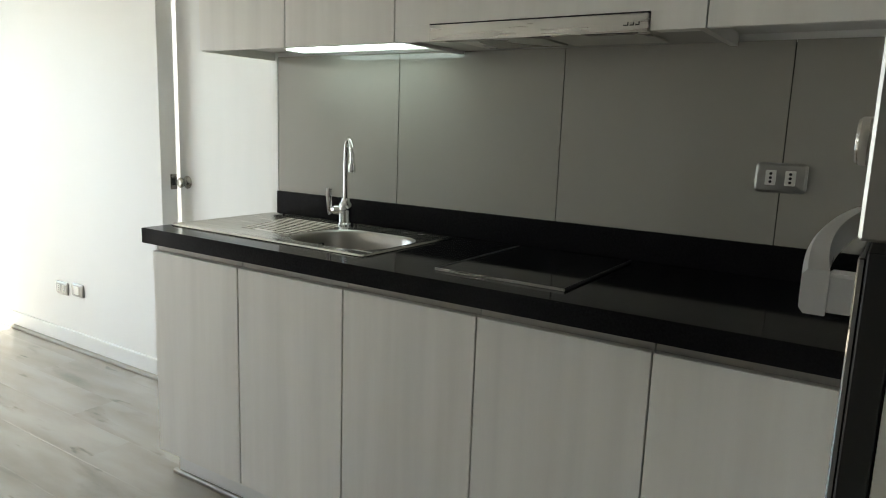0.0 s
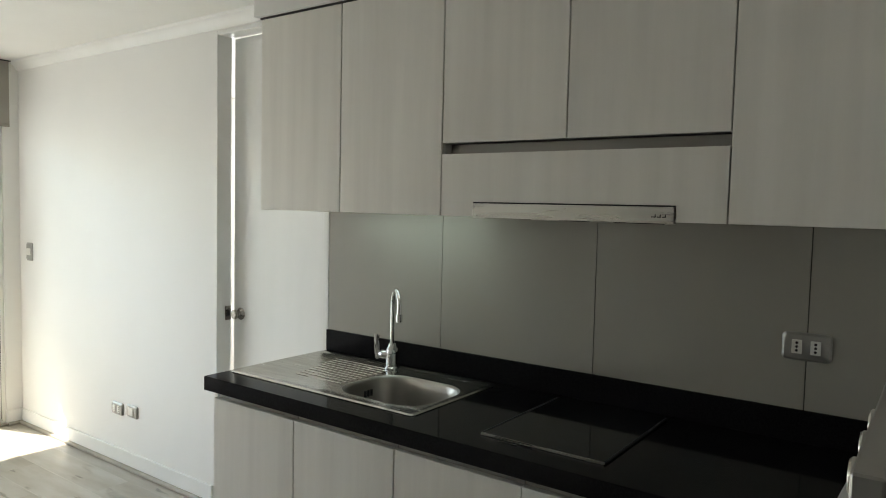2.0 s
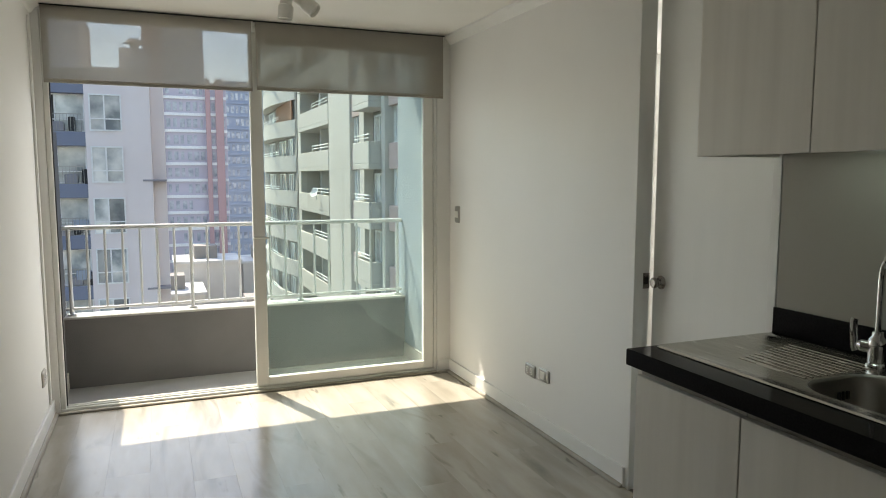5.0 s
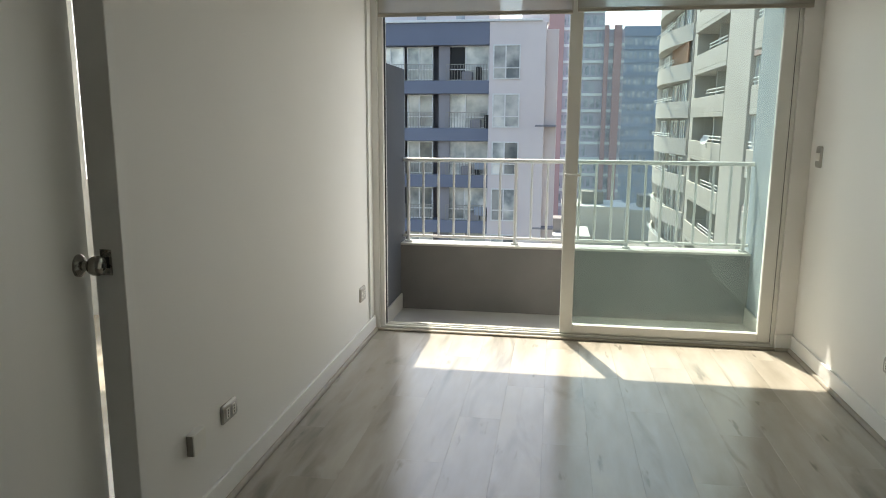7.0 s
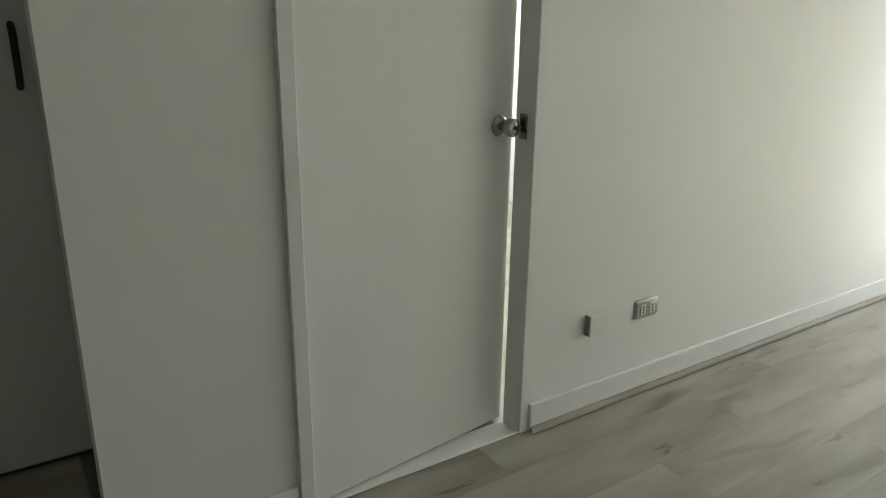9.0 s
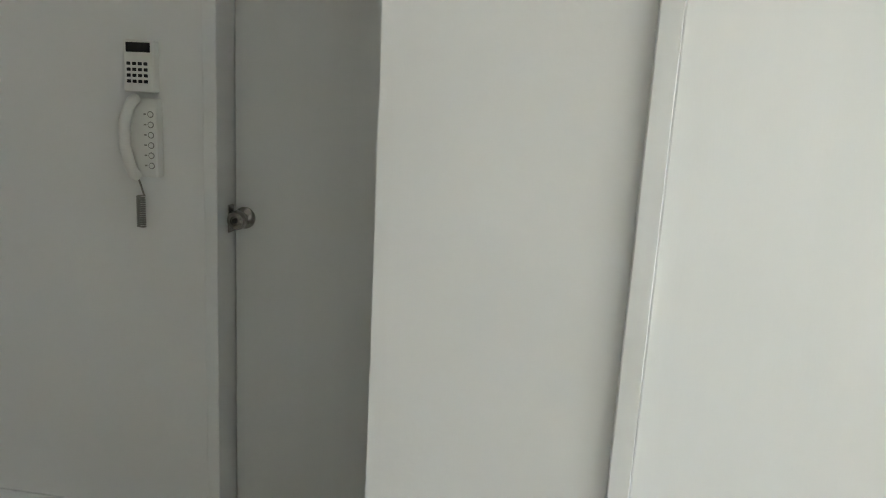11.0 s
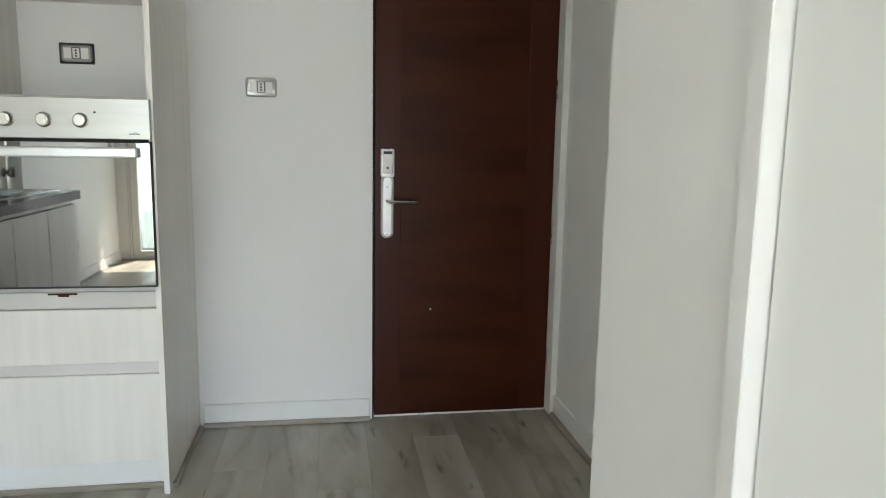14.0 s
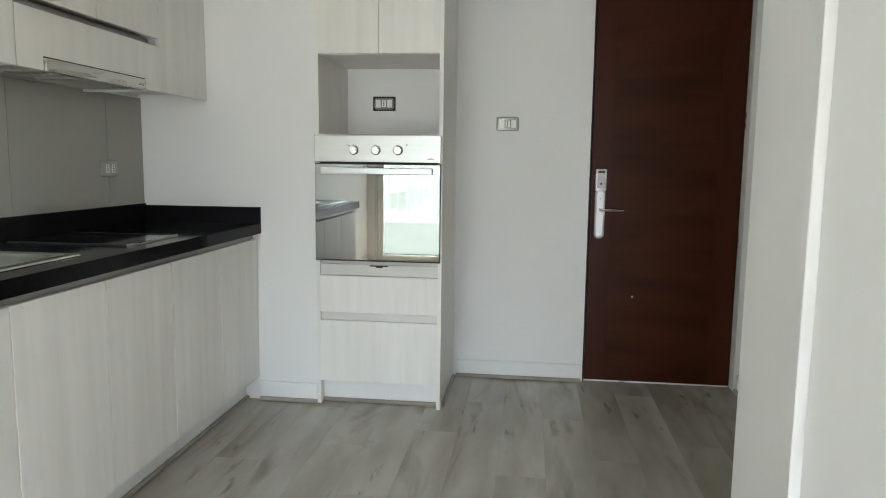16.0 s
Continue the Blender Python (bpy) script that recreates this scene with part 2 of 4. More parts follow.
M_B4 = material("hazed_blue_grey", (0.34, 0.38, 0.45), (0.29, 0.33, 0.40), 0.9, scale=0.1, fine=3)
M_FARWIN = material("hazed_window_glass", (0.24, 0.26, 0.29), (0.52, 0.53, 0.55), 0.2, scale=0.9, fine=3, bump=0.0, spec=0.7)
M_B1WIN = material("near_window_glass", (0.72, 0.71, 0.66), (0.22, 0.24, 0.24), 0.1, scale=0.8, fine=3, bump=0.0, vary=0.5, spec=0.7)
M_LOWROOF = material("low_roof", (0.62, 0.60, 0.56), (0.42, 0.40, 0.37), 0.8, scale=0.25, fine=3)
M_TERRA = material("rust_screen", (0.30, 0.15, 0.08), rough=0.8)


# ---- mesh helpers ----
def slab(bm, x0, x1, y0, y1, z0, z1):
    """Adds a box between two corners."""
    m = Matrix.LocRotScale(((x0 + x1) / 2, (y0 + y1) / 2, (z0 + z1) / 2), None, (abs(x1 - x0), abs(y1 - y0), abs(z1 - z0)))
    return bmesh.ops.create_cube(bm, size=1, matrix=m)["verts"]


def boxes(*rows, bevel=0.0, segments=1):
    bm = bmesh.new()
    for row in rows:
        slab(bm, *row)
    if bevel:
        bmesh.ops.bevel(bm, geom=bm.edges[:], offset=bevel, segments=segments, affect="EDGES", profile=0.5)
    return bm


def rod(bm, a, b, r, r2=None, seg=16):
    """Adds a round bar from a to b."""
    a, b = Vector(a), Vector(b)
    q = (b - a).to_track_quat("Z", "Y")
    m = Matrix.LocRotScale((a + b) / 2, q, None)
    bmesh.ops.create_cone(bm, cap_ends=True, segments=seg, radius1=r, radius2=r if r2 is None else r2, depth=(b - a).length, matrix=m)
    return bm


def rods(*rows, seg=16):
    bm = bmesh.new()
    for row in rows:
        rod(bm, *row, seg=seg)
    return bm


def tube(points, r, seg=12, flat=(1.0, 1.0)):
    """A bent bar along points."""
    bm = bmesh.new()
    pts = [Vector(p) for p in points]
    rings = []
    side = None
    for i, p in enumerate(pts):
        d = (pts[min(i + 1, len(pts) - 1)] - pts[max(i - 1, 0)]).normalized()
        if side is None:
            side = d.orthogonal().normalized()
        side = (side - d * side.dot(d)).normalized()
        up = d.cross(side)
        rings.append([bm.verts.new(p + r * (flat[0] * math.cos(a) * side + flat[1] * math.sin(a) * up))
                      for a in (2 * math.pi * k / seg for k in range(seg))])
    for one, two in zip(rings, rings[1:]):
        for k in range(seg):
            bm.faces.new((one[k], one[(k + 1) % seg], two[(k + 1) % seg], two[k]))
    bm.faces.new(rings[0][::-1])
    bm.faces.new(rings[-1])
    return bm


def turned(profile, seg=28):
    """A turned shape about z from (radius, height) pairs."""
    bm = bmesh.new()
    rings = [[bm.verts.new((r * math.cos(2 * math.pi * k / seg), r * math.sin(2 * math.pi * k / seg), h)) for k in range(seg)] for r, h in profile]
    for one, two in zip(rings, rings[1:]):
        for k in range(seg):
            bm.faces.new((one[k], one[(k + 1) % seg], two[(k + 1) % seg], two[k]))
    bm.faces.new(rings[0][::-1])
    bm.faces.new(rings[-1])
    return bm


def rounded_plate(w, h, t, r, seg=6):
    """A plate with round corners in the xz plane, its front towards -y."""
    bm = bmesh.new()
    outline = []
    for cx, cz, a0 in ((w / 2 - r, h / 2 - r, 0), (-w / 2 + r, h / 2 - r, 90), (-w / 2 + r, -h / 2 + r, 180), (w / 2 - r, -h / 2 + r, 270)):
        for k in range(seg + 1):
            a = radians(a0 + 90 * k / seg)
            outline.append((cx + r * math.cos(a), cz + r * math.sin(a)))
    inset = min(t * 0.6, r * 0.5)
    sx, sz = (w - 2 * inset) / w, (h - 2 * inset) / h
    rings = [[bm.verts.new((x, 0, z)) for x, z in outline], [bm.verts.new((x, -t + inset, z)) for x, z in outline],
             [bm.verts.new((x * sx, -t, z * sz)) for x, z in outline]]
    n = len(outline)
    for one, two in zip(rings, rings[1:]):
        for k in range(n):
            bm.faces.new((one[k], one[(k + 1) % n], two[(k + 1) % n], two[k]))
    bm.faces.new(rings[-1])
    bm.faces.new(rings[0][::-1])
    return bm


def mesh_of(name, bm, mat, smooth=False):
    bmesh.ops.recalc_face_normals(bm, faces=bm.faces[:])
    me = bpy.data.meshes.new(name)
    bm.to_mesh(me)
    bm.free()
    me.materials.append(mat)
    if smooth:
        me.shade_smooth()
        me.set_sharp_from_angle(angle=radians(38))
    return me


def part(name, bm, mat, parent=None, label="", smooth=False, at=None):
    """Links a bmesh as one mesh object under a thing or a part."""
    ob = new(name, mesh_of(name, bm, mat, smooth))
    ob.parent = parent
    if at is not None:
        ob.matrix_basis = at
    if label:
        tagged(ob, label)
    return ob


def thing(name, label, category, group="", at=None):
    ob = new(name)
    ob.empty_display_size = 0.1
    if at is not None:
        ob.matrix_basis = at
    return tagged(ob, label, category, group)


def structure(name, bm, mat, label, category):
    return tagged(part(name, bm, mat), label, category, kind="structure")


# ---- plan ----
XW, XH = -2.57, -3.08          # west faces: living room, entry hall
YN, YS, YT = 2.885, -2.675, -2.118   # window wall, entrance wall, kitchen end wall
CEIL, HEAD = 2.395, 2.325
T, TP = 0.12, 0.085          # outer walls, thin partitions

structure("wall_east", boxes((0, TP, YS - T, 0.04, 0, CEIL), (0, TP, 0.04, 0.785, HEAD, CEIL), (0, TP, 0.785, 3.0, 0, CEIL)), M_WALL,
          "smooth off-white painted wall of kitchen and living room", "wall")
structure("wall_north", boxes((-2.57, -2.53, YN, 3.0, 0, CEIL), (-0.10, 0, YN, 3.0, 0, CEIL), (-2.53, -0.10, YN, 3.0, 2.365, CEIL)), M_WALL,
          "narrow white piers round the balcony window", "wall")
structure("wall_west", boxes((XW - TP, XW, -0.9145, -0.468, 0, CEIL), (XW - TP, XW, -0.468, 0.285, HEAD, CEIL), (XW - TP, XW, 0.285, 3.0, 0, CEIL)), M_WALL,
          "plain off-white painted living room wall", "wall")
structure("wall_hall_north", boxes((-5.1, XW - TP, -0.85, -0.79, 0, CEIL)), M_WALL, "white partition beside the hall recess", "wall")
structure("wall_hall_west", boxes((XH - T, XH, YS, -1.475, 0, CEIL), (XH - T, XH, -1.475, -0.85, HEAD, CEIL)), M_WALL,
          "off-white entry hall wall with the intercom", "wall")
structure("wall_south", boxes((-2.255, 0, YS - T, YS, 0, CEIL), (-3.06, -2.255, YS - T, YS, HEAD, CEIL), (XH - T, -3.06, YS - T, YS, 0, CEIL)), M_WALL,
          "cool white painted entrance wall", "wall")
structure("wall_kitchen_end", boxes((-0.905, 0, YS, YT, 0, CEIL)), M_WALL, "white boxed-out wall at the counter's end", "wall")
structure("wall_outer", boxes((-5.22, -5.1, YS - T, 3.0, 0, CEIL), (2.8, 2.92, YS - T, 3.0, 0, CEIL), (-5.1, XH - T, YS - T, YS, 0, CEIL),
                              (TP, 2.8, YS - T, YS, 0, CEIL), (TP, 2.8, -0.12, 0.0, 0, CEIL),
                              (-5.1, -4.55, 2.88, 3.0, 0, CEIL), (-3.25, XW - TP, 2.88, 3.0, 0, CEIL), (-4.55, -3.25, 2.88, 3.0, 0, 0.95), (-4.55, -3.25, 2.88, 3.0, 2.1, CEIL),
                              (TP, 1.85, 2.88, 3.0, 0, CEIL), (2.75, 2.8, 2.88, 3.0, 0, CEIL), (1.85, 2.75, 2.88, 3.0, 0, 0.95), (1.85, 2.75, 2.88, 3.0, 2.1, CEIL)),
          M_WALL, "plain white walls of the rooms behind the doors", "wall")
structure("ceiling", boxes((-5.22, 2.92, YS - T, 3.0, CEIL, CEIL + 0.15)), M_CEIL, "flat off-white painted ceiling", "ceiling")
subfloor = structure("subfloor", boxes((-5.22, 2.92, YS - T, 3.0, -0.16, -0.0135)), M_SUB, "screed under the laminate floor", "floor")
structure("bedroom_floor", boxes((-5.1, XW - TP, -0.79, 2.88, -0.0135, 0), (TP, 2.8, 0, 2.88, -0.0135, 0)), M_PLANK, "grey oak laminate in the bedrooms", "floor")


def cornice(name, length, at):
    """A coved ceiling moulding along x, its back to the wall at y = 0."""
    bm = bmesh.new()
    prof = [(0, 0), (0, -0.055), (-0.012, -0.05), (-0.02, -0.036), (-0.034, -0.02), (-0.05, -0.012), (-0.055, 0)]
    a = [bm.verts.new((0, y, z)) for y, z in prof]
    b = [bm.verts.new((length, y, z)) for y, z in prof]
    for k in range(len(prof)):
        bm.faces.new((a[k], a[(k + 1) % len(prof)], b[(k + 1) % len(prof)], b[k]))
    bm.faces.new(a[::-1])
    bm.faces.new(b)
    ob = part(name, bm, M_TRIM, at=at, smooth=True)
    return tagged(ob, "white coved ceiling moulding", "moulding", kind="structure")


Z = CEIL - 0.001
cornice("trim_ceiling_east", 2.86, pose(0, YN, Z, 0, 0, -90))
cornice("trim_ceiling_west", 3.8, pose(XW, -0.91, Z, 0, 0, 90))
cornice("trim_ceiling_south", 1.54, pose(-1.527, YS, Z, 0, 0, 180))
cornice("trim_ceiling_hall", 1.2, pose(XH, YS + 0.05, Z, 0, 0, 90))


def skirting(name, length, at):
    """White skirting board along x with a wooden shoe strip, its back to the wall at y = 0."""
    ob = part(name, boxes((0, length, -0.014, 0, 0.003, 0.098), bevel=0.003), M_TRIM, at=at)
    tagged(ob, "white painted skirting board", "skirting", kind="structure")
    bm = bmesh.new()
    prof = [(-0.014, 0.003), (-0.032, 0.003), (-0.031, 0.009), (-0.027, 0.014), (-0.021, 0.018), (-0.014, 0.019)]
    a = [bm.verts.new((0, y, z)) for y, z in prof]
    b = [bm.verts.new((length, y, z)) for y, z in prof]
    for k in range(len(prof)):
        bm.faces.new((a[k], a[(k + 1) % len(prof)], b[(k + 1) % len(prof)], b[k]))
    bm.faces.new(a[::-1])
    bm.faces.new(b)
    part("shoe_strip", bm, M_SHOE, ob, "grey-brown wooden shoe strip", smooth=True)
    return ob


skirting("baseboard_east", 2.085, pose(0, YN, 0, 0, 0, -90))
skirting("baseboard_west", 2.585, pose(XW, 0.30, 0, 0, 0, 90))
skirting("baseboard_west_end", 0.44, pose(XW, -0.9145, 0, 0, 0, 90))
skirting("baseboard_north", 0.10, pose(-0.10, YN, 0, 0, 0, 0))
skirting("baseboard_south", 0.70, pose(-1.545, YS, 0, 0, 0, 180))
skirting("baseboard_hall", 1.115, pose(XH, YS + 0.06, 0, 0, 0, 90))
skirting("baseboard_kitchen", 0.30, pose(-0.605, YT, 0, 0, 0, 180))


# ---- doors ----
def knob_set(parent, x, z, side):
    """A round door knob on the face that looks to -y (side -1) or +y."""
    at = pose(x, 0, z, 90 if side < 0 else -90, 0, 0)
    k = part("knob", turned([(0.030, 0), (0.030, 0.006), (0.024, 0.012), (0.014, 0.016), (0.013, 0.026), (0.021, 0.032), (0.026, 0.042), (0.026, 0.056), (0.022, 0.064), (0.012, 0.067), (0.011, 0.064)]),
             M_SATIN, parent, "round brushed nickel door knob", True, at)
    part("keyhole", turned([(0.0065, 0.0655), (0.0065, 0.070), (0.004, 0.0705)], 14), M_HOLE, k)


def room_door(name, at, width, height, label, knob_x, sides=(-1,)):
    """A flush white leaf hinged at its origin, along +x, front face at y = 0 looking to -y."""
    root = tagged(thing(name, label, "door", at=at), kind="structure")
    leaf = part("leaf", boxes((0, width, 0, 0.038, 0.012, height), bevel=0.002), M_DOOR, root)
    knob_set(leaf, knob_x, 0.965, -1)
    part("latch_plate", boxes((width - 0.0005, width + 0.0015, 0.008, 0.030, 0.93, 1.0)), M_SATIN, leaf)
    return root


def strike(parent, rows):
    part("strike_plate", boxes(rows, bevel=0.001), M_SATIN, parent)


def door_frame(name, rows, stop, label="white painted door frame"):
    ob = tagged(part(name, boxes(*rows, bevel=0.002), M_TRIM), label, "door frame", kind="structure")
    return ob


# living room, west side: leaf ajar, hinged at its south edge
f_w = door_frame("door_frame_west", [(XW - TP + 0.002, XW + 0.018, -0.470, -0.432, 0, HEAD + 0.012), (XW - TP + 0.002, XW + 0.003, 0.268, 0.302, 0, HEAD + 0.012),
                                     (XW - TP + 0.002, XW + 0.003, -0.432, 0.268, HEAD - 0.018, HEAD + 0.012)], None)
part("strike_plate", boxes((XW - 0.062, XW - 0.03, 0.2655, 0.2685, 0.93, 1.0)), M_SATIN, f_w)
part("strike_hole", boxes((XW - 0.056, XW - 0.036, 0.2645, 0.2655, 0.95, 0.98)), M_HOLE, f_w)
room_door("door_1", pose(XW - 0.006, -0.427, 0, 0, 0, 90 + 7.4), 0.70, HEAD - 0.03, "white painted flush room door, slightly ajar", 0.645)
part("threshold_strip", boxes((XW - TP, XW, -0.425, 0.268, 0, 0.006), bevel=0.002), M_TRIM, f_w, "pale threshold strip")

# kitchen side: leaf ajar, hinged next to the counter
f_e = door_frame("door_frame_east", [(-0.004, TP - 0.003, 0.012, 0.045, 0, HEAD + 0.012), (-0.003, TP - 0.003, 0.772, 0.79, 0, HEAD + 0.006), (-0.003, TP - 0.003, 0.045, 0.772, HEAD - 0.012, HEAD + 0.006)], None)
part("strike_plate", boxes((0.045, 0.078, 0.769, 0.7725, 0.93, 1.0)), M_SATIN, f_e)
part("strike_hole", boxes((0.053, 0.07, 0.768, 0.769, 0.95, 0.98)), M_HOLE, f_e)
e_door = thing("door_2", "white painted flush room door, barely ajar", "door", at=pose(0.060, 0.048, 0, 0, 0, 0))
tagged(e_door, kind="structure")
leaf = part("leaf", boxes((0, 0.038, 0, 0.714, 0.012, HEAD - 0.016), bevel=0.002), M_DOOR, e_door, at=pose(0, 0, 0, 0, 0, -2.5))
part("knob", turned([(0.030, 0), (0.030, 0.004), (0.024, 0.010), (0.013, 0.013), (0.012, 0.022), (0.020, 0.028), (0.024, 0.036), (0.024, 0.042), (0.018, 0.047)]),
     M_SATIN, leaf, "round brushed nickel door knob", True, pose(0, 0.655, 0.965, 0, -90, 0))

# hall recess
f_h = door_frame("door_frame_hall", [(XH - 0.118, XH + 0.004, -1.50, -1.463, 0, HEAD + 0.012), (XH - 0.118, XH + 0.004, -0.866, -0.851, 0, HEAD), (XH - 0.118, XH + 0.004, -1.463, -0.866, HEAD - 0.02, HEAD + 0.012)], None)
part("strike_plate", boxes((XH - 0.085, XH - 0.055, -1.4635, -1.460, 0.92, 0.995)), M_SATIN, f_h)
h_door = tagged(thing("door_3", "white painted flush door in the shaded recess", "door", at=pose(XH - 0.094, -0.869, 0, 0, 0, 90)), kind="structure")
leaf = part("leaf", boxes((-0.59, 0.0, 0, 0.038, 0.012, HEAD - 0.024), bevel=0.002), M_DOOR, h_door)
knob_set(leaf, -0.562, 0.958, -1)
part("pull_handle", tube([(-0.045, 0, 1.07), (-0.045, -0.022, 1.078), (-0.045, -0.03, 1.10), (-0.045, -0.03, 1.19), (-0.045, -0.022, 1.212), (-0.045, 0, 1.22)], 0.009), M_RUBBER, leaf, "dark upright pull handle", True)

# entrance door
e_root = tagged(thing("door_4", "dark mahogany veneer entrance door, shut", "door", at=pose(-2.262, YS - 0.022, 0)), kind="structure")
leaf = part("leaf", boxes((-0.665, -0.115, -0.042, 0, 0.008, HEAD - 0.006)), M_MAHOG, e_root)
part("stile", boxes((-0.115, -0.004, -0.042, 0.0012, 0.008, HEAD - 0.006), bevel=0.001), M_MAHOGX, e_root)
part("stile", boxes((-0.788, -0.665, -0.042, 0.0012, 0.008, HEAD - 0.006), bevel=0.001), M_MAHOGX, e_root)
lock = part("lock_plate", rounded_plate(0.054, 0.27, 0.016, 0.024), M_SILVER, e_root, "white and silver card lock plate", True, pose(-0.056, 0.001, 0.94, 0, 0, 180))
part("reader", boxes((-0.029, 0.029, -0.026, 0, 0.125, 0.245), bevel=0.006, segments=2), M_SILVER, lock, "silver card reader head", True)
part("reader_window", boxes((-0.021, 0.021, -0.0275, -0.025, 0.142, 0.236), bevel=0.001), M_PLATE, lock)
part("reader_slot", boxes((-0.017, 0.017, -0.029, -0.026, 0.222, 0.234)), M_HOLE, lock)
part("reader_light", rods(((0.0, -0.024, 0.165), (0.0, -0.030, 0.165), 0.006)), M_HOLE, lock)
for zz in (0.085, -0.118):
    part("screw", rods(((0.0, -0.014, zz), (0.0, -0.018, zz), 0.004), seg=10), M_PLATE, lock)
part("lever", tube([(0.0, -0.012, 0.024), (0.0, -0.05, 0.024), (0.012, -0.058, 0.024), (0.04, -0.06, 0.024), (0.08, -0.06, 0.023), (0.105, -0.058, 0.022), (0.12, -0.056, 0.021)], 0.0115, 14, (0.7, 1.15)), M_CHROME, lock, "curved brushed lever handle", True)
for zz in (1.441, 0.823, 0.24):
    part("hinge", rods(((-0.794, 0.006, zz - 0.05), (-0.794, 0.006, zz + 0.05), 0.007), seg=12), M_STEEL, e_root, "steel butt hinge", True)
part("bolt_plate", boxes((0.0, 0.003, -0.035, -0.008, 0.91, 1.06)), M_STEEL, e_root)
part("screw", rods(((-0.25, -0.001, 0.487), (-0.25, 0.0025, 0.487), 0.004), seg=10), M_SILVER, e_root)
door_frame("door_frame_entrance", [(-2.262, -2.255, YS - 0.1, YS - 0.004, 0, HEAD), ], None, "dark thin frame edge of the entrance door").data.materials[0] = M_RUBBER
door_frame("door_frame_entrance_hinge", [(XH - 0.001, -3.052, YS - 0.1, YS + 0.055, 0, HEAD)], None, "white hinge-side frame board of the entrance door")
part("doorsill", boxes((-3.05, -2.262, YS - 0.07, YS - 0.018, 0, 0.008), bevel=0.002), M_SILVER, subfloor, "thin metal door sill")
structure("entrance_backing", boxes((-3.06, -2.255, YS - T - 0.05, YS - T, 0, CEIL)), M_DARKGAP, "dark corridor side of the entrance", "wall")


# ---- kitchen: base units ----
def joined(rows, bevel=0.0015):
    return boxes(*rows, bevel=bevel)


SPLITS = [-0.022, -0.441, -0.861, -1.279, -1.698, -2.116]
for i, (a, b) in enumerate(zip(SPLITS, SPLITS[1:])):
    unit = thing("base_cabinet", "kitchen base cabinet with bleached wood-grain door", "cabinet", "base units under the counter", pose(0, 0, 0))
    if i == 1:      # sink unit, open under the basin
        part("carcass", boxes((-0.575, -0.02, b + 0.0015, a - 0.0015, 0.11, 0.72), (-0.555, -0.49, b + 0.0015, a - 0.0015, 0.72, 0.846)), M_CABIN, unit)
    else:
        part("carcass", boxes((-0.575, -0.02, b + 0.0015, a - 0.0015, 0.11, 0.80), (-0.555, -0.02, b + 0.0015, a - 0.0015, 0.80, 0.846)), M_CABIN, unit)
    part("cabinet_door", boxes((-0.598, -0.577, b + 0.002, a - 0.002, 0.118, 0.822), bevel=0.0015), M_CAB, unit)
    part("grip_channel", boxes((-0.576, -0.556, b + 0.0015, a - 0.0015, 0.802, 0.845)), M_CHANNEL, unit, "recessed metal grip channel")
plinth = thing("plinth", "white kick board under the base cabinets", "plinth")
part("board", boxes((-0.525, -0.508, -2.116, -0.03, 0.0, 0.108)), M_TRIM, plinth)
part("end_board", boxes((-0.508, -0.02, -0.03, -0.013, 0.0, 0.108)), M_TRIM, plinth)
bm = boxes((-0.543, -0.525, -2.116, -0.012, 0.0, 0.018), bevel=0.005)
part("shoe_strip", bm, M_SHOE, plinth, "grey-brown wooden shoe strip", True)
endp = thing("end_panel", "bleached wood-grain side panel of the base units", "panel")
part("panel", boxes((-0.577, -0.01, -0.021, -0.004, 0.112, 0.846), bevel=0.001), M_CAB, endp)

# counter with sink cut-out
SX0, SX1, SY0, SY1 = -0.522, -0.05, -0.866, -0.012
BX0, BX1, BY0, BY1 = -0.468, -0.158, -0.836, -0.466
top = thing("worktop", "polished black quartz worktop with upstand", "worktop")


def worktop_mesh():
    """One slab with a hole for the basin."""
    bm = bmesh.new()
    outer = ((-0.62, YT), (0.0, YT), (0.0, 0.0), (-0.62, 0.0))
    inner = ((BX0 + 0.004, BY0 + 0.004), (BX1 - 0.004, BY0 + 0.004), (BX1 - 0.004, BY1 - 0.004), (BX0 + 0.004, BY1 - 0.004))
    o0, o1, i0, i1 = [[bm.verts.new((x, y, z)) for x, y in ring] for ring in (outer, inner) for z in (0.85, 0.90)]
    for k in range(4):
        n = (k + 1) % 4
        bm.faces.new((o0[k], o0[n], o1[n], o1[k]))
        bm.faces.new((i0[k], i1[k], i1[n], i0[n]))
        bm.faces.new((o1[k], o1[n], i1[n], i1[k]))
        bm.faces.new((o0[k], i0[k], i0[n], o0[n]))
    rim = [e for e in bm.edges if all(v.co.z > 0.89 for v in e.verts) and (all(v in o1 for v in e.verts))]
    bmesh.ops.bevel(bm, geom=rim, offset=0.002, segments=2, affect="EDGES")
    return bm


part("slab", worktop_mesh(), M_STONE, top)
part("upstand", boxes((-0.02, 0.0, YT, 0.0, 0.9005, 0.988), bevel=0.001), M_STONE, top)
part("upstand", boxes((-0.62, -0.0205, YT, YT + 0.02, 0.9005, 0.98), bevel=0.001), M_STONE, top)

# sink
sink = thing("kitchen_sink", "inset stainless steel sink with ribbed drainer", "sink", at=pose(0, 0, 0.9))


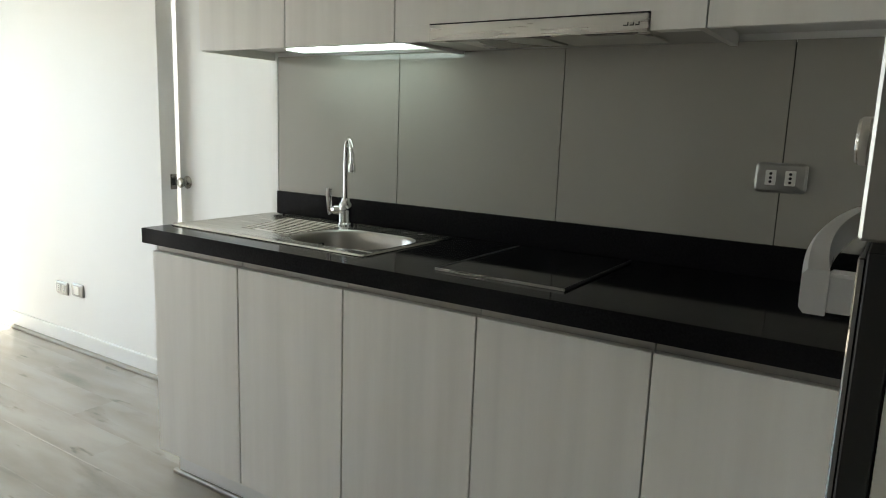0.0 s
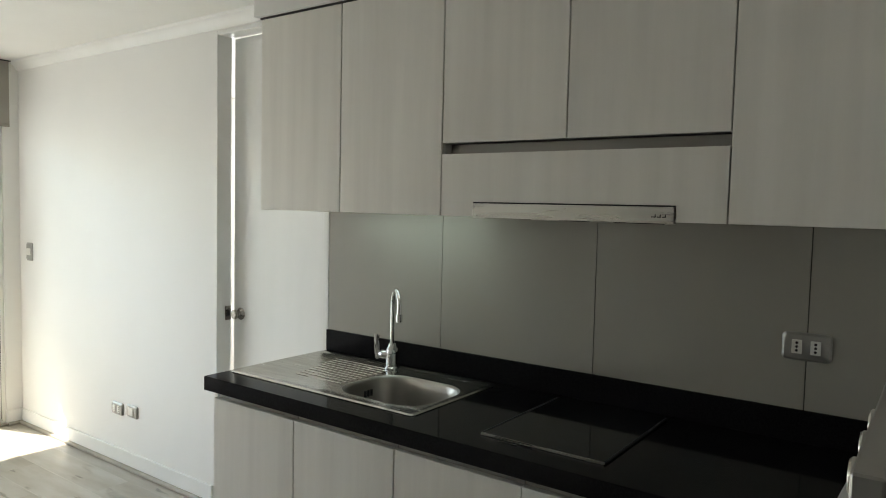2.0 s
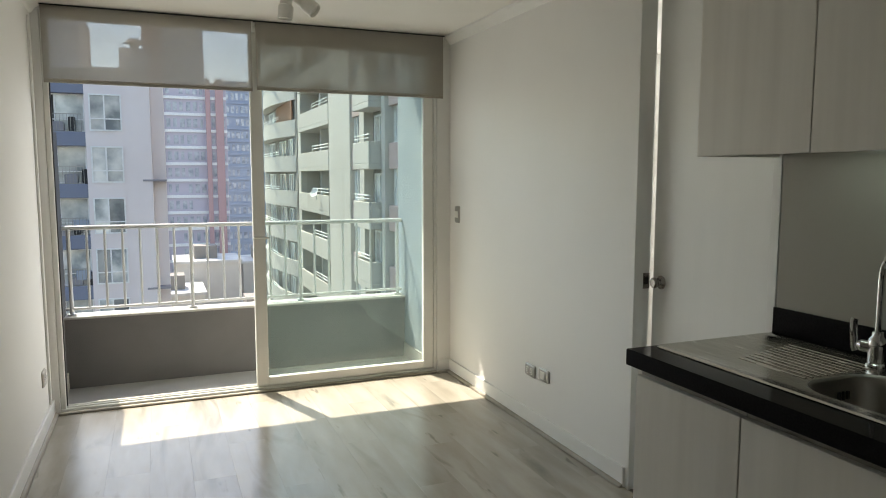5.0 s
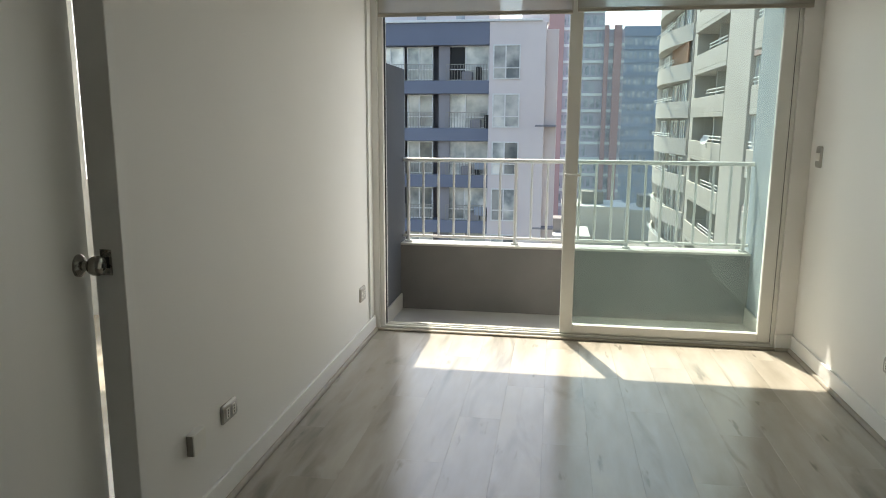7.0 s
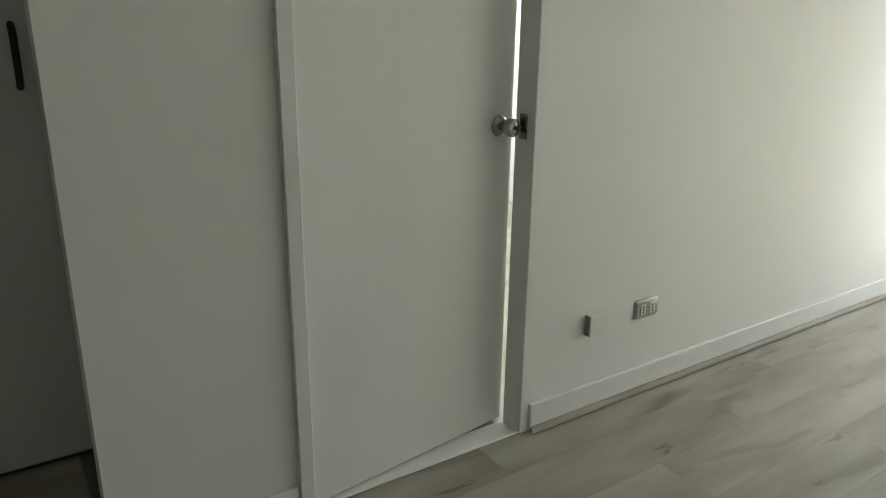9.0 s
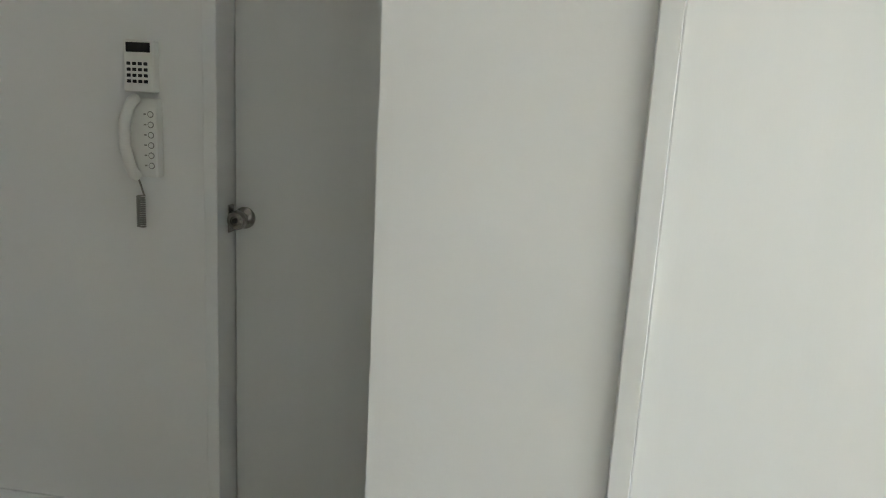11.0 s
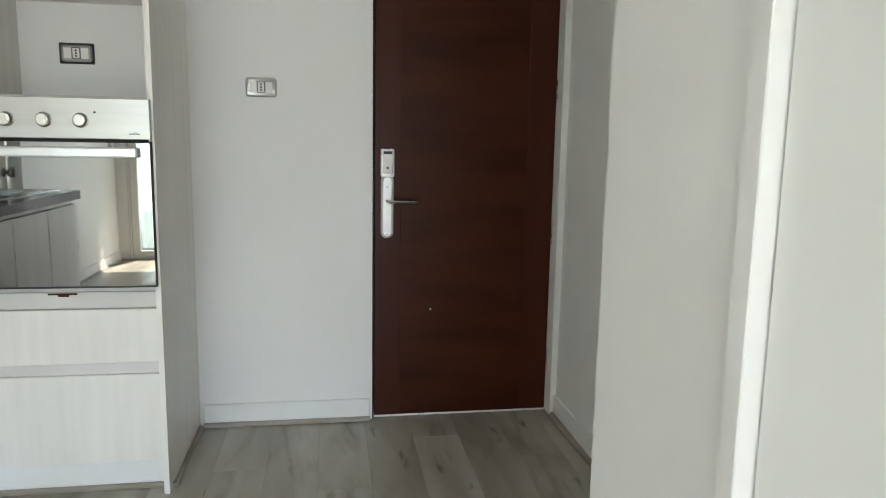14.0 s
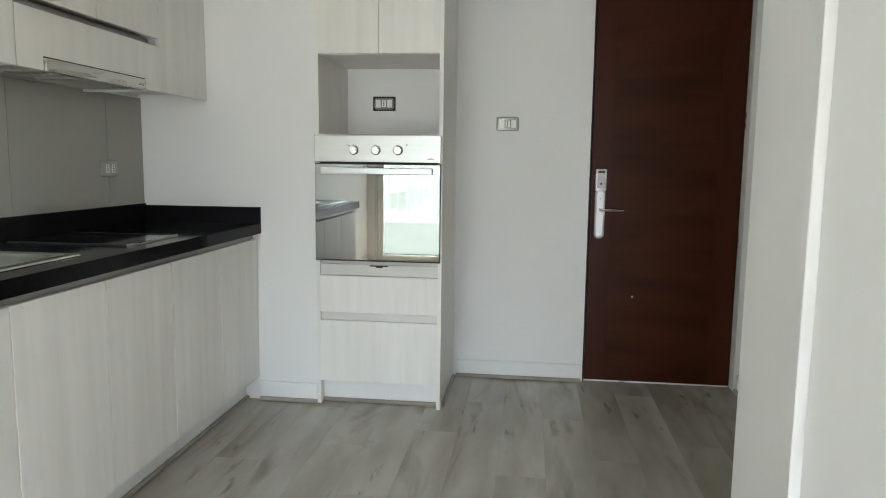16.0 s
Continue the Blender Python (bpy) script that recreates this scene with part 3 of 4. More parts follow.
def sink_mesh(bowl):
    """Deck with raised rim, rounded basin and drainer."""
    bm = bmesh.new()

    def loop(x0, x1, y0, y1, r, z, seg=9):
        out = []
        for cx, cy, a0 in ((x1 - r, y1 - r, 0), (x0 + r, y1 - r, 90), (x0 + r, y0 + r, 180), (x1 - r, y0 + r, 270)):
            for k in range(seg + 1):
                a = radians(a0 + 90 * k / seg)
                out.append(bm.verts.new((cx + r * math.cos(a), cy + r * math.sin(a), z)))
        return out

    rings = [loop(SX0, SX1, SY0, SY1, 0.018, 0.0015), loop(SX0 + 0.004, SX1 - 0.004, SY0 + 0.004, SY1 - 0.004, 0.016, 0.006),
             loop(SX0 + 0.012, SX1 - 0.012, SY0 + 0.012, SY1 - 0.012, 0.014, 0.0055), loop(SX0 + 0.016, SX1 - 0.016, SY0 + 0.016, SY1 - 0.016, 0.012, 0.003)]
    for one, two in zip(rings, rings[1:]):
        n = len(one)
        for k in range(n):
            bm.faces.new((one[k], one[(k + 1) % n], two[(k + 1) % n], two[k]))
    outer = rings[-1]
    if bowl:
        bm.clear()
    steps = ((0, 0.105, 0.003), (0.004, 0.103, 0.0), (0.008, 0.100, -0.006), (0.013, 0.097, -0.03), (0.022, 0.09, -0.09), (0.030, 0.085, -0.125),
             (0.042, 0.078, -0.143), (0.062, 0.065, -0.152), (0.10, 0.04, -0.155))
    basin = [loop(BX0 + d, BX1 - d, BY0 + d, BY1 - d, rad, z, 9) for d, rad, z in steps]
    if bowl:
        for one, two in zip(basin, basin[1:]):
            n = len(one)
            for k in range(n):
                bm.faces.new((one[k], one[(k + 1) % n], two[(k + 1) % n], two[k]))
        bm.faces.new(basin[-1])
        return bm
    n = len(outer)
    for k in range(n):
        bm.faces.new((outer[k], outer[(k + 1) % n], basin[0][(k + 1) % n], basin[0][k]))
    return bm


part("deck", sink_mesh(False), M_STEELX, sink, smooth=True)
part("basin", sink_mesh(True), M_STEELB, sink, smooth=True)
for k in range(11):
    x = -0.125 - k * 0.0265
    part("drainer_rib", boxes((x - 0.0055, x + 0.0055, -0.452, -0.165 - 0.006 * k, 0.002, 0.0062), bevel=0.002), M_STEELX, sink)
for k in range(3):
    part("overflow_slot", boxes((-0.31 + k * 0.016, -0.303 + k * 0.016, -0.489, -0.483, -0.056, -0.034)), M_HOLE, sink)
part("drain", turned([(0.04, 0), (0.04, 0.003), (0.03, 0.003), (0.026, 0.001)]), M_CHROME, sink, smooth=True, at=pose(-0.313, -0.65, -0.1548))

# tap
tap = thing("kitchen_tap", "chrome swan-neck mixer tap at the sink", "tap", at=pose(-0.112, -0.442, 0.9035))
part("body", turned([(0.027, 0), (0.027, 0.008), (0.022, 0.012), (0.023, 0.045), (0.025, 0.062), (0.022, 0.078), (0.015, 0.086), (0.014, 0.098)]), M_CHROME, tap, smooth=True)
SD = Vector((-0.62, -0.78, 0))
neck = [Vector((0, 0, z)) for z in (0.092, 0.15, 0.2, 0.235)] + [SD * (0.058 - 0.058 * math.cos(radians(a))) + Vector((0, 0, 0.245 + 0.062 * math.sin(radians(a)))) for a in range(15, 166, 15)]
neck += [SD * 0.116 + Vector((0, 0, 0.242)), SD * 0.117 + Vector((0, 0, 0.222))]
spout = part("spout", tube(neck, 0.0085, 16), M_CHROME, tap, smooth=True)
part("aerator", rods((SD * 0.117 + Vector((0, 0, 0.226)), SD * 0.117 + Vector((0, 0, 0.198)), 0.0125)), M_CHROME, spout, smooth=True)
part("cartridge", rods(((0, 0, 0.052), (-0.022, 0.034, 0.056), 0.0175, 0.0165), ((-0.022, 0.034, 0.056), (-0.027, 0.042, 0.057), 0.0165, 0.008), seg=20), M_CHROME, tap, smooth=True)
part("lever", tube([(-0.028, 0.043, 0.040), (-0.030, 0.046, 0.048), (-0.031, 0.048, 0.07), (-0.032, 0.050, 0.10), (-0.032, 0.050, 0.122), (-0.031, 0.049, 0.130)], 0.0085, 14, (0.6, 1.15)), M_CHROME, tap, "upright flat chrome lever", True)

# hob
hob = thing("ceramic_hob", "black glass hob with thin steel trim", "hob")
part("glass", boxes((-0.522, -0.06, -1.462, -1.112, 0.9005, 0.905), bevel=0.001), M_HOB, hob)
part("trim", boxes((-0.526, -0.522, -1.466, -1.108, 0.9005, 0.9065)), M_STEEL, hob)
part("trim", boxes((-0.522, -0.06, -1.466, -1.462, 0.9005, 0.9065)), M_RUBBER, hob)
part("trim", boxes((-0.522, -0.06, -1.112, -1.108, 0.9005, 0.9065)), M_RUBBER, hob)

# splashback panels
splash = thing("splashback", "taupe high-gloss wall panels with dark joints", "splashback")
EDGES = [-0.002, -0.593, -1.204, -1.820, -2.1165]
for a, b in zip(EDGES, EDGES[1:]):
    part("panel", boxes((-0.012, -0.003, b + 0.0014, a - 0.0014, 0.9885, 1.505)), M_SPLASH, splash)
part("joint_backing", boxes((-0.003, -0.0005, -2.1165, -0.002, 0.9885, 1.50)), M_DARKGAP, splash)
part("edge_profile", boxes((-0.014, -0.0, -0.0015, 0.010, 0.9, 1.50)), M_TRIM, splash, "white edge profile")

# ---- upper cabinets ----
UX = -0.357
UP = [0.02, -0.397, -0.832]


def upper(a, b, z0, doors, label="wall cabinet with bleached wood-grain doors", depth=UX):
    unit = thing("wall_cabinet", label, "cabinet", "wall units over the counter")
    part("carcass", boxes((depth + 0.02, -0.001, b + 0.0015, a - 0.0015, z0 + 0.03, 2.205)), M_CABIN, unit)
    for c, d in doors:
        part("cabinet_door", boxes((depth, depth + 0.019, d + 0.0018, c - 0.0018, z0, 2.203), bevel=0.0015), M_CAB, unit)
    return unit


u = upper(0.02, -0.832, 1.492, [(0.02, -0.397), (-0.397, -0.832)])
part("side_panel", boxes((UX + 0.0195, -0.001, 0.0205, 0.03, 1.492, 2.203)), M_CAB, u)
upper(-0.832, -1.684, 1.715, [(-0.832, -1.253), (-1.253, -1.684)], "shallow wall cabinet over the extractor")
upper(-1.684, -2.1155, 1.494, [(-1.684, -2.1155)])
box = thing("hood_housing", "bleached wood-grain box around the extractor", "panel")
part("grip_channel", boxes((UX + 0.05, UX + 0.06, -1.682, -0.834, 1.68, 1.713)), M_CHANNEL, box)
part("front_panel", boxes((UX, UX + 0.019, -1.682, -0.834, 1.536, 1.681), (UX, UX + 0.019, -0.953, -0.834, 1.492, 1.5358), (UX, UX + 0.019, -1.682, -1.56, 1.494, 1.5358)), M_CAB, box)
part("top_board", boxes((UX + 0.0305, -0.001, -1.682, -0.834, 1.665, 1.68)), M_CABIN, box)
part("side_board", boxes((UX + 0.0195, -0.001, -0.852, -0.834, 1.494, 1.664)), M_CABIN, box)
part("side_board", boxes((UX + 0.0195, -0.001, -1.682, -1.664, 1.494, 1.664)), M_CABIN, box)

hood = thing("extractor_hood", "built-in stainless steel slide-out extractor hood", "extractor hood")
body = part("front_bar", boxes((UX - 0.008, UX + 0.018, -1.557, -0.956, 1.488, 1.532), bevel=0.002), M_STEEL, hood)
part("seal", boxes((UX - 0.003, UX + 0.016, -1.559, -0.954, 1.5322, 1.5362)), M_RUBBER, hood)
part("underside", boxes((UX + 0.0185, -0.03, -1.66, -0.856, 1.502, 1.512)), M_PLATE, hood)
part("filter", boxes((UX + 0.03, -0.10, -1.53, -1.27, 1.497, 1.5018), bevel=0.001), M_STEEL, hood)
part("filter", boxes((UX + 0.03, -0.10, -1.25, -0.99, 1.497, 1.5018), bevel=0.001), M_STEEL, hood)
part("light_lens", boxes((UX + 0.035, UX + 0.075, -1.655, -1.56, 1.498, 1.5018), bevel=0.001), M_WHITE, hood)
for k, w in enumerate((0.010, 0.010, 0.012)):
    part("badge_mark", boxes((UX - 0.0088, UX - 0.0078, -1.538 + k * 0.013, -1.538 + k * 0.013 + w, 1.505, 1.5075), (UX - 0.0088, UX - 0.0078, -1.538 + k * 0.013, -1.538 + k * 0.013 + 0.0025, 1.505, 1.513)), M_RUBBER, body)

soff = structure("soffit", boxes((-0.372, 0, YT, 0.045, 2.212, CEIL)), M_WALL, "white boxed soffit over the wall cabinets", "soffit")
part("dark_joint", boxes((UX + 0.002, -0.001, -2.115, 0.03, 2.2055, 2.2118)), M_DARKGAP, soff)
cornice("trim_ceiling_soffit", 2.16, pose(-0.372, 0.045, Z, 0, 0, -90))

lampt = thing("undercabinet_light", "lit white strip light under the wall cabinet", "lamp")
part("housing", boxes((-0.20, -0.10, -0.80, -0.22, 1.5115, 1.5218), bevel=0.002), M_WHITE, lampt)
part("tube", boxes((-0.195, -0.105, -0.785, -0.235, 1.5045, 1.5113), bevel=0.002), M_TUBE, lampt, "glowing cool white diffuser")

# ---- oven tower ----
tower = thing("oven_tower", "tall bleached wood-grain oven housing with niche", "cabinet")
TX0, TX1 = -1.527, -0.9055
F = YT + 0.012
part("side_panel", boxes((TX0, TX0 + 0.018, YS + 0.001, F + 0.016, 0.0, CEIL - 0.03)), M_CAB, tower)
part("side_panel", boxes((TX1 - 0.018, TX1 - 0.0005, YS + 0.001, F + 0.002, 0.0, CEIL - 0.03)), M_CAB, tower)
part("niche_back", boxes((TX0 + 0.018, TX1 - 0.018, YS + 0.002, YS + 0.02, 1.34, 1.712)), M_WALL, tower)
part("shelf", boxes((TX0 + 0.018, TX1 - 0.018, YS + 0.02, F - 0.002, 1.324, 1.34)), M_CABIN, tower)
part("shelf", boxes((TX0 + 0.018, TX1 - 0.018, YS + 0.02, F - 0.02, 1.712, 1.728)), M_CAB, tower)
part("carcass", boxes((TX0 + 0.018, TX1 - 0.018, YS + 0.002, F - 0.02, 1.7285, CEIL - 0.03)), M_CABIN, tower)
part("drawer_box", boxes((TX0 + 0.018, TX1 - 0.018, YS + 0.002, F - 0.025, 0.11, 0.722)), M_CABIN, tower)
part("cabinet_door", boxes((-1.2135, TX1 - 0.002, F - 0.018, F + 0.001, 1.714, 2.25), bevel=0.0015), M_CAB, tower)
part("cabinet_door", boxes((TX0 + 0.002, -1.2155, F - 0.018, F + 0.001, 1.714, 2.25), bevel=0.0015), M_CAB, tower)
part("top_filler", boxes((TX0, TX1, F - 0.018, F, 2.254, CEIL - 0.001)), M_TRIM, tower)
part("grip_channel", boxes((TX0 + 0.018, TX1 - 0.019, F - 0.024, F - 0.010, 0.655, 0.708)), M_CABIN, tower, "white grip channel with chipped edge")
part("chip", boxes((-1.26, -1.17, F - 0.0098, F - 0.0085, 0.7, 0.706), (-1.235, -1.20, F - 0.0098, F - 0.0085, 0.694, 0.70)), M_MAHOG, tower)
part("drawer_front", boxes((TX0 + 0.002, TX1 - 0.002, F - 0.018, F + 0.001, 0.468, 0.652), bevel=0.0015), M_CAB, tower)
part("grip_channel", boxes((TX0 + 0.018, TX1 - 0.019, F - 0.024, F - 0.012, 0.428, 0.4675)), M_CABIN, tower)
part("drawer_front", boxes((TX0 + 0.002, TX1 - 0.002, F - 0.018, F + 0.001, 0.118, 0.427), bevel=0.0015), M_CAB, tower)
part("kick_board", boxes((TX0 + 0.018, TX1 - 0.018, F - 0.065, F - 0.05, 0.0, 0.112)), M_TRIM, tower)
part("shoe_strip", boxes((TX0 - 0.016, TX1 - 0.012, F - 0.0495, F - 0.032, 0.0, 0.018), (TX0 - 0.016, TX0 - 0.0005, YS + 0.033, F - 0.0495, 0.0, 0.018), bevel=0.004), M_SHOE, tower, "grey-brown wooden shoe strip")

oven = thing("built_in_oven", "stainless steel oven with mirrored glass door", "oven", at=pose(0, F + 0.0185, 0))
OX0, OX1 = TX0 + 0.006, TX1 - 0.006
part("cavity", boxes((OX0 + 0.02, OX1 - 0.02, -0.5, -0.002, 0.735, 1.32)), M_DARKGAP, oven)
panel = part("control_panel", boxes((OX0, OX1, -0.001, 0.022, 1.206, 1.332), bevel=0.002), M_STEELP, oven)
for x in (-1.105, -1.212, -1.318):
    k = part("knob", turned([(0.0235, 0), (0.0235, 0.003), (0.020, 0.005), (0.0195, 0.015), (0.017, 0.018), (0.004, 0.0185)]), M_STEEL, panel, smooth=True, at=pose(x, 0.022, 1.263, -90, 0, 0))
part("indicator", rods(((-1.36, 0.021, 1.288), (-1.36, 0.0245, 1.288), 0.0035), seg=10), M_HOLE, panel)
part("dial_mark", boxes((-1.072, -1.066, 0.0215, 0.0228, 1.288, 1.291), (-1.085, -1.078, 0.0215, 0.0228, 1.282, 1.286)), M_HOLE, panel)
part("badge_mark", boxes((-1.49, -1.457, 0.0215, 0.0228, 1.222, 1.225), (-1.485, -1.47, 0.0215, 0.0228, 1.2265, 1.228)), M_RUBBER, panel)
odoor = part("oven_door", boxes((OX0 + 0.001, OX1 - 0.001, -0.001, 0.016, 0.731, 1.2), bevel=0.001), M_RUBBER, oven, "black edged oven door")
part("mirror_glass", boxes((OX0 + 0.003, OX1 - 0.003, 0.0162, 0.0205, 0.738, 1.196), bevel=0.001), M_MIRROR, odoor, "mirrored door glass")


def bowed_bar(x0, x1, y0, bow, depth, z0, z1, n=16):
    """A flat bar that bows out in its middle."""
    bm = bmesh.new()
    rings = []
    for k in range(n + 1):
        u = k / n * 2 - 1
        x, y = x0 + (x1 - x0) * k / n, y0 + bow * (1 - u * u)
        rings.append([bm.verts.new(p) for p in ((x, y, z0), (x, y + depth * 0.8, z0), (x, y + depth, z0 + 0.004), (x, y + depth, z1 - 0.004), (x, y + depth * 0.8, z1), (x, y, z1))])
    for one, two in zip(rings, rings[1:]):
        for k in range(6):
            bm.faces.new((one[k], one[(k + 1) % 6], two[(k + 1) % 6], two[k]))
    bm.faces.new(rings[0][::-1])
    bm.faces.new(rings[-1])
    return bm


handle = part("handle", bowed_bar(OX0 + 0.04, OX1 - 0.04, 0.036, 0.014, 0.016, 1.150, 1.180), M_SILVER, odoor, "bowed pale metal handle bar", True)
for x in (OX0 + 0.041, OX1 - 0.063):
    part("bracket", boxes((x, x + 0.022, 0.0205, 0.0375, 1.152, 1.178), bevel=0.002), M_SILVER, handle, "square end bracket")


# ---- sockets and switches ----
def socket(name, label, at, w=0.122, h=0.076, modules=2, category="socket", kind="socket", dark=False):
    """A wall plate in the xz plane that looks to -y."""
    root = thing(name, label, category, at=at)
    if dark:
        part("cutout_rim", rounded_plate(w + 0.016, h + 0.016, 0.002, 0.004), M_HOLE, root)
    part("plate", rounded_plate(w, h, 0.011, 0.012), M_PLATE, root, "silver-grey cover plate", True)
    for k in range(modules):
        x = (k - (modules - 1) / 2) * (0.046 if modules == 2 else 0)
        wide, tall = (0.0125, 0.019) if modules == 2 or kind == "socket" else (0.026, 0.022)
        if modules == 1 and kind == "socket":
            for side in (-1, 1):
                part("blank_insert", boxes((side * 0.031 - 0.0135, side * 0.031 + 0.0135, -0.0128, -0.0105, -0.02, 0.02), bevel=0.001), M_WHITE, root, "white blank insert")
            part("insert_rim", boxes((-0.0152, 0.0152, -0.0118, -0.0105, -0.0215, 0.0215)), M_HOLE, root)
        m = part("module", boxes((x - wide, x + wide, -0.0135, -0.0105, -tall, tall), bevel=0.001), M_WHITE, root, "white insert")
        if kind == "socket":
            for dz in (-0.0105, 0, 0.0105):
                part("hole", rods(((x, -0.0125, dz), (x, -0.014, dz), 0.0038), seg=10), M_HOLE, m)
        else:
            part("rocker", boxes((x - wide + 0.004, x + wide - 0.004, -0.016, -0.0134, -tall + 0.004, tall - 0.004), bevel=0.001), M_WHITE, m)
    return root


socket("wall_socket", "double wall socket with silver plate on splashback", pose(-0.012, -1.82, 1.163, 0, 0, -90))
socket("wall_socket", "single wall socket with silver plate on entrance wall", pose(-1.808, YS, 1.421, 0, 0, 180), modules=1)
s = socket("wall_socket", "silver wall socket set in the oven niche", pose(-1.128, YS + 0.02, 1.526, 0, 0, 180), w=0.11, h=0.062, modules=1, dark=True)
socket("wall_socket", "double wall socket with silver plate near floor", pose(XW, 0.815, 0.315, 0, 0, 90), w=0.118, h=0.07)
cover = thing("junction_cover", "small blank white cover box near the floor", "cover plate", at=pose(XW, 0.565, 0.315, 0, 0, 90))
part("box", rounded_plate(0.078, 0.072, 0.026, 0.004), M_WHITE, cover)
# thin grey sheet puts the shade on the white box's side into colour
part("side", boxes((-0.0405, -0.0391, -0.022, -0.001, -0.034, 0.034)), M_GREYP, cover, "side face coloured grey for shade")
socket("wall_socket", "wall socket with silver plate beside the window", pose(XW, 2.60, 0.308, 0, 0, 90), w=0.11, h=0.09, modules=2)
socket("wall_socket", "double wall socket with silver plate near floor", pose(0, 1.683, 0.322, 0, 0, -90), w=0.115, h=0.072)
socket("cable_outlet", "single aerial outlet with silver plate near floor", pose(0, 1.53, 0.332, 0, 0, -90), w=0.112, h=0.072, modules=1, category="outlet", kind="switch")
socket("light_switch", "upright silver light switch by the window", pose(0, 2.742, 1.16, 0, 0, -90), w=0.076, h=0.118, modules=1, category="switch", kind="switch")
duct = thing("cable_duct", "thin white cable duct running up the wall", "cable duct", at=pose(XW, 2.772, 0.105, 0, 0, 90))
part("duct", boxes((-0.013, 0.013, -0.013, 0, 0, 2.2), bevel=0.002), M_TRIM, duct)

# ---- entry phone ----
pad = thing("alarm_keypad", "white alarm keypad with dark display on hall wall", "keypad", at=pose(XH, -1.66, 1.343, 0, 0, 90))
shell = part("shell", rounded_plate(0.083, 0.128, 0.026, 0.005), M_WHITE, pad, smooth=True)
part("display", boxes((-0.033, 0.033, -0.0275, -0.0255, 0.034, 0.058), bevel=0.001), M_BLACK, shell)
for r in range(4):
    for c in range(4):
        x, z = -0.026 + c * 0.0155, 0.006 - r * 0.0145
        part("button", boxes((x - 0.005, x + 0.005, -0.029, -0.0255, z - 0.004, z + 0.004), bevel=0.001), M_HOLE, shell)
phone = thing("intercom_phone", "white intercom handset with coiled cord on hall wall", "intercom", at=pose(XH, -1.650, 1.165, 0, 0, 90))
base = part("base", rounded_plate(0.075, 0.2, 0.03, 0.006), M_WHITE, phone, smooth=True)
part("handset", tube([(-0.018, -0.030, 0.096), (-0.019, -0.045, 0.09), (-0.024, -0.054, 0.07), (-0.032, -0.058, 0.035), (-0.033, -0.058, -0.02), (-0.026, -0.054, -0.062), (-0.02, -0.046, -0.09), (-0.019, -0.034, -0.096)], 0.0165, 14, (1.0, 0.85)), M_WHITE, phone, "curved white handset", True)
for k in range(6):
    part("button", rods(((0.022, -0.029, 0.06 - k * 0.026), (0.022, -0.032, 0.06 - k * 0.026), 0.006), seg=12), M_WHITE, base, smooth=True)
    part("button_ring", rods(((0.022, -0.0285, 0.06 - k * 0.026), (0.022, -0.0305, 0.06 - k * 0.026), 0.0085), seg=14), M_GREYP, base, "grey ring round a button")
    part("name_mark", boxes((0.003, 0.010, -0.0306, -0.0298, 0.058 - k * 0.026, 0.062 - k * 0.026)), M_GREYP, base)
coil = [(-0.018 + 0.010 * math.cos(a * 0.8), -0.02 + 0.010 * math.sin(a * 0.8), -0.15 - a * 0.00075) for a in range(0, 112)]
part("cord", tube([(-0.02, -0.03, -0.096), (-0.016, -0.022, -0.12)] + coil, 0.0024, 6), M_GREYP, phone, "coiled grey cord", True)


# ---- window and blinds ----
win = tagged(thing("window_1", "wide white sliding balcony window, one side open", "window"), kind="structure")
WX0, WX1 = -2.53, -0.10
wy = 2.90
part("window_frame", boxes((WX0, WX1, wy, wy + 0.09, 0.0, 0.028), (WX0, WX1, wy, wy + 0.09, 2.33, 2.364), (WX0, WX0 + 0.03, wy, wy + 0.09, 0.028, 2.33), (WX1 - 0.022, WX1, wy, wy + 0.09, 0.028, 2.33), bevel=0.003), M_ALU, win)
part("track", boxes((WX0 + 0.03, WX1 - 0.022, wy + 0.02, wy + 0.026, 0.028, 0.036), (WX0 + 0.03, WX1 - 0.022, wy + 0.06, wy + 0.066, 0.028, 0.036)), M_ALU, win)
part("frame_seal", boxes((WX0 + 0.0302, WX0 + 0.036, wy + 0.03, wy + 0.05, 0.03, 2.33)), M_RUBBER, win, "black rubber seal")
part("sill_strip", boxes((-2.57, -0.10, 2.866, 2.8985, 0.0, 0.014), bevel=0.004), M_SHOE, win, "brown floor edge strip")
sash = part("sash_frame", boxes((-1.376, -1.298, wy + 0.004, wy + 0.046, 0.037, 2.328), (-0.196, -0.124, wy + 0.004, wy + 0.046, 0.037, 2.328), (-1.298, -0.196, wy + 0.004, wy + 0.046, 0.037, 0.09), (-1.298, -0.196, wy + 0.004, wy + 0.046, 2.26, 2.328), bevel=0.004), M_ALU, win, "white sliding sash")
g = part("pane", boxes((-1.3, -0.194, wy + 0.022, wy + 0.028, 0.088, 2.262)), M_GLASS, sash, "greenish clear glass")
g.visible_shadow = False
part("seal", boxes((-0.1235, -0.1215, wy + 0.006, wy + 0.044, 0.04, 2.32)), M_RUBBER, sash)
part("sash_handle", tube([(-1.372, wy + 0.004, 1.03), (-1.372, wy - 0.026, 1.03), (-1.35, wy - 0.032, 1.03), (-1.285, wy - 0.032, 1.028)], 0.008, 12), M_ALU, sash, "white lever handle", True)
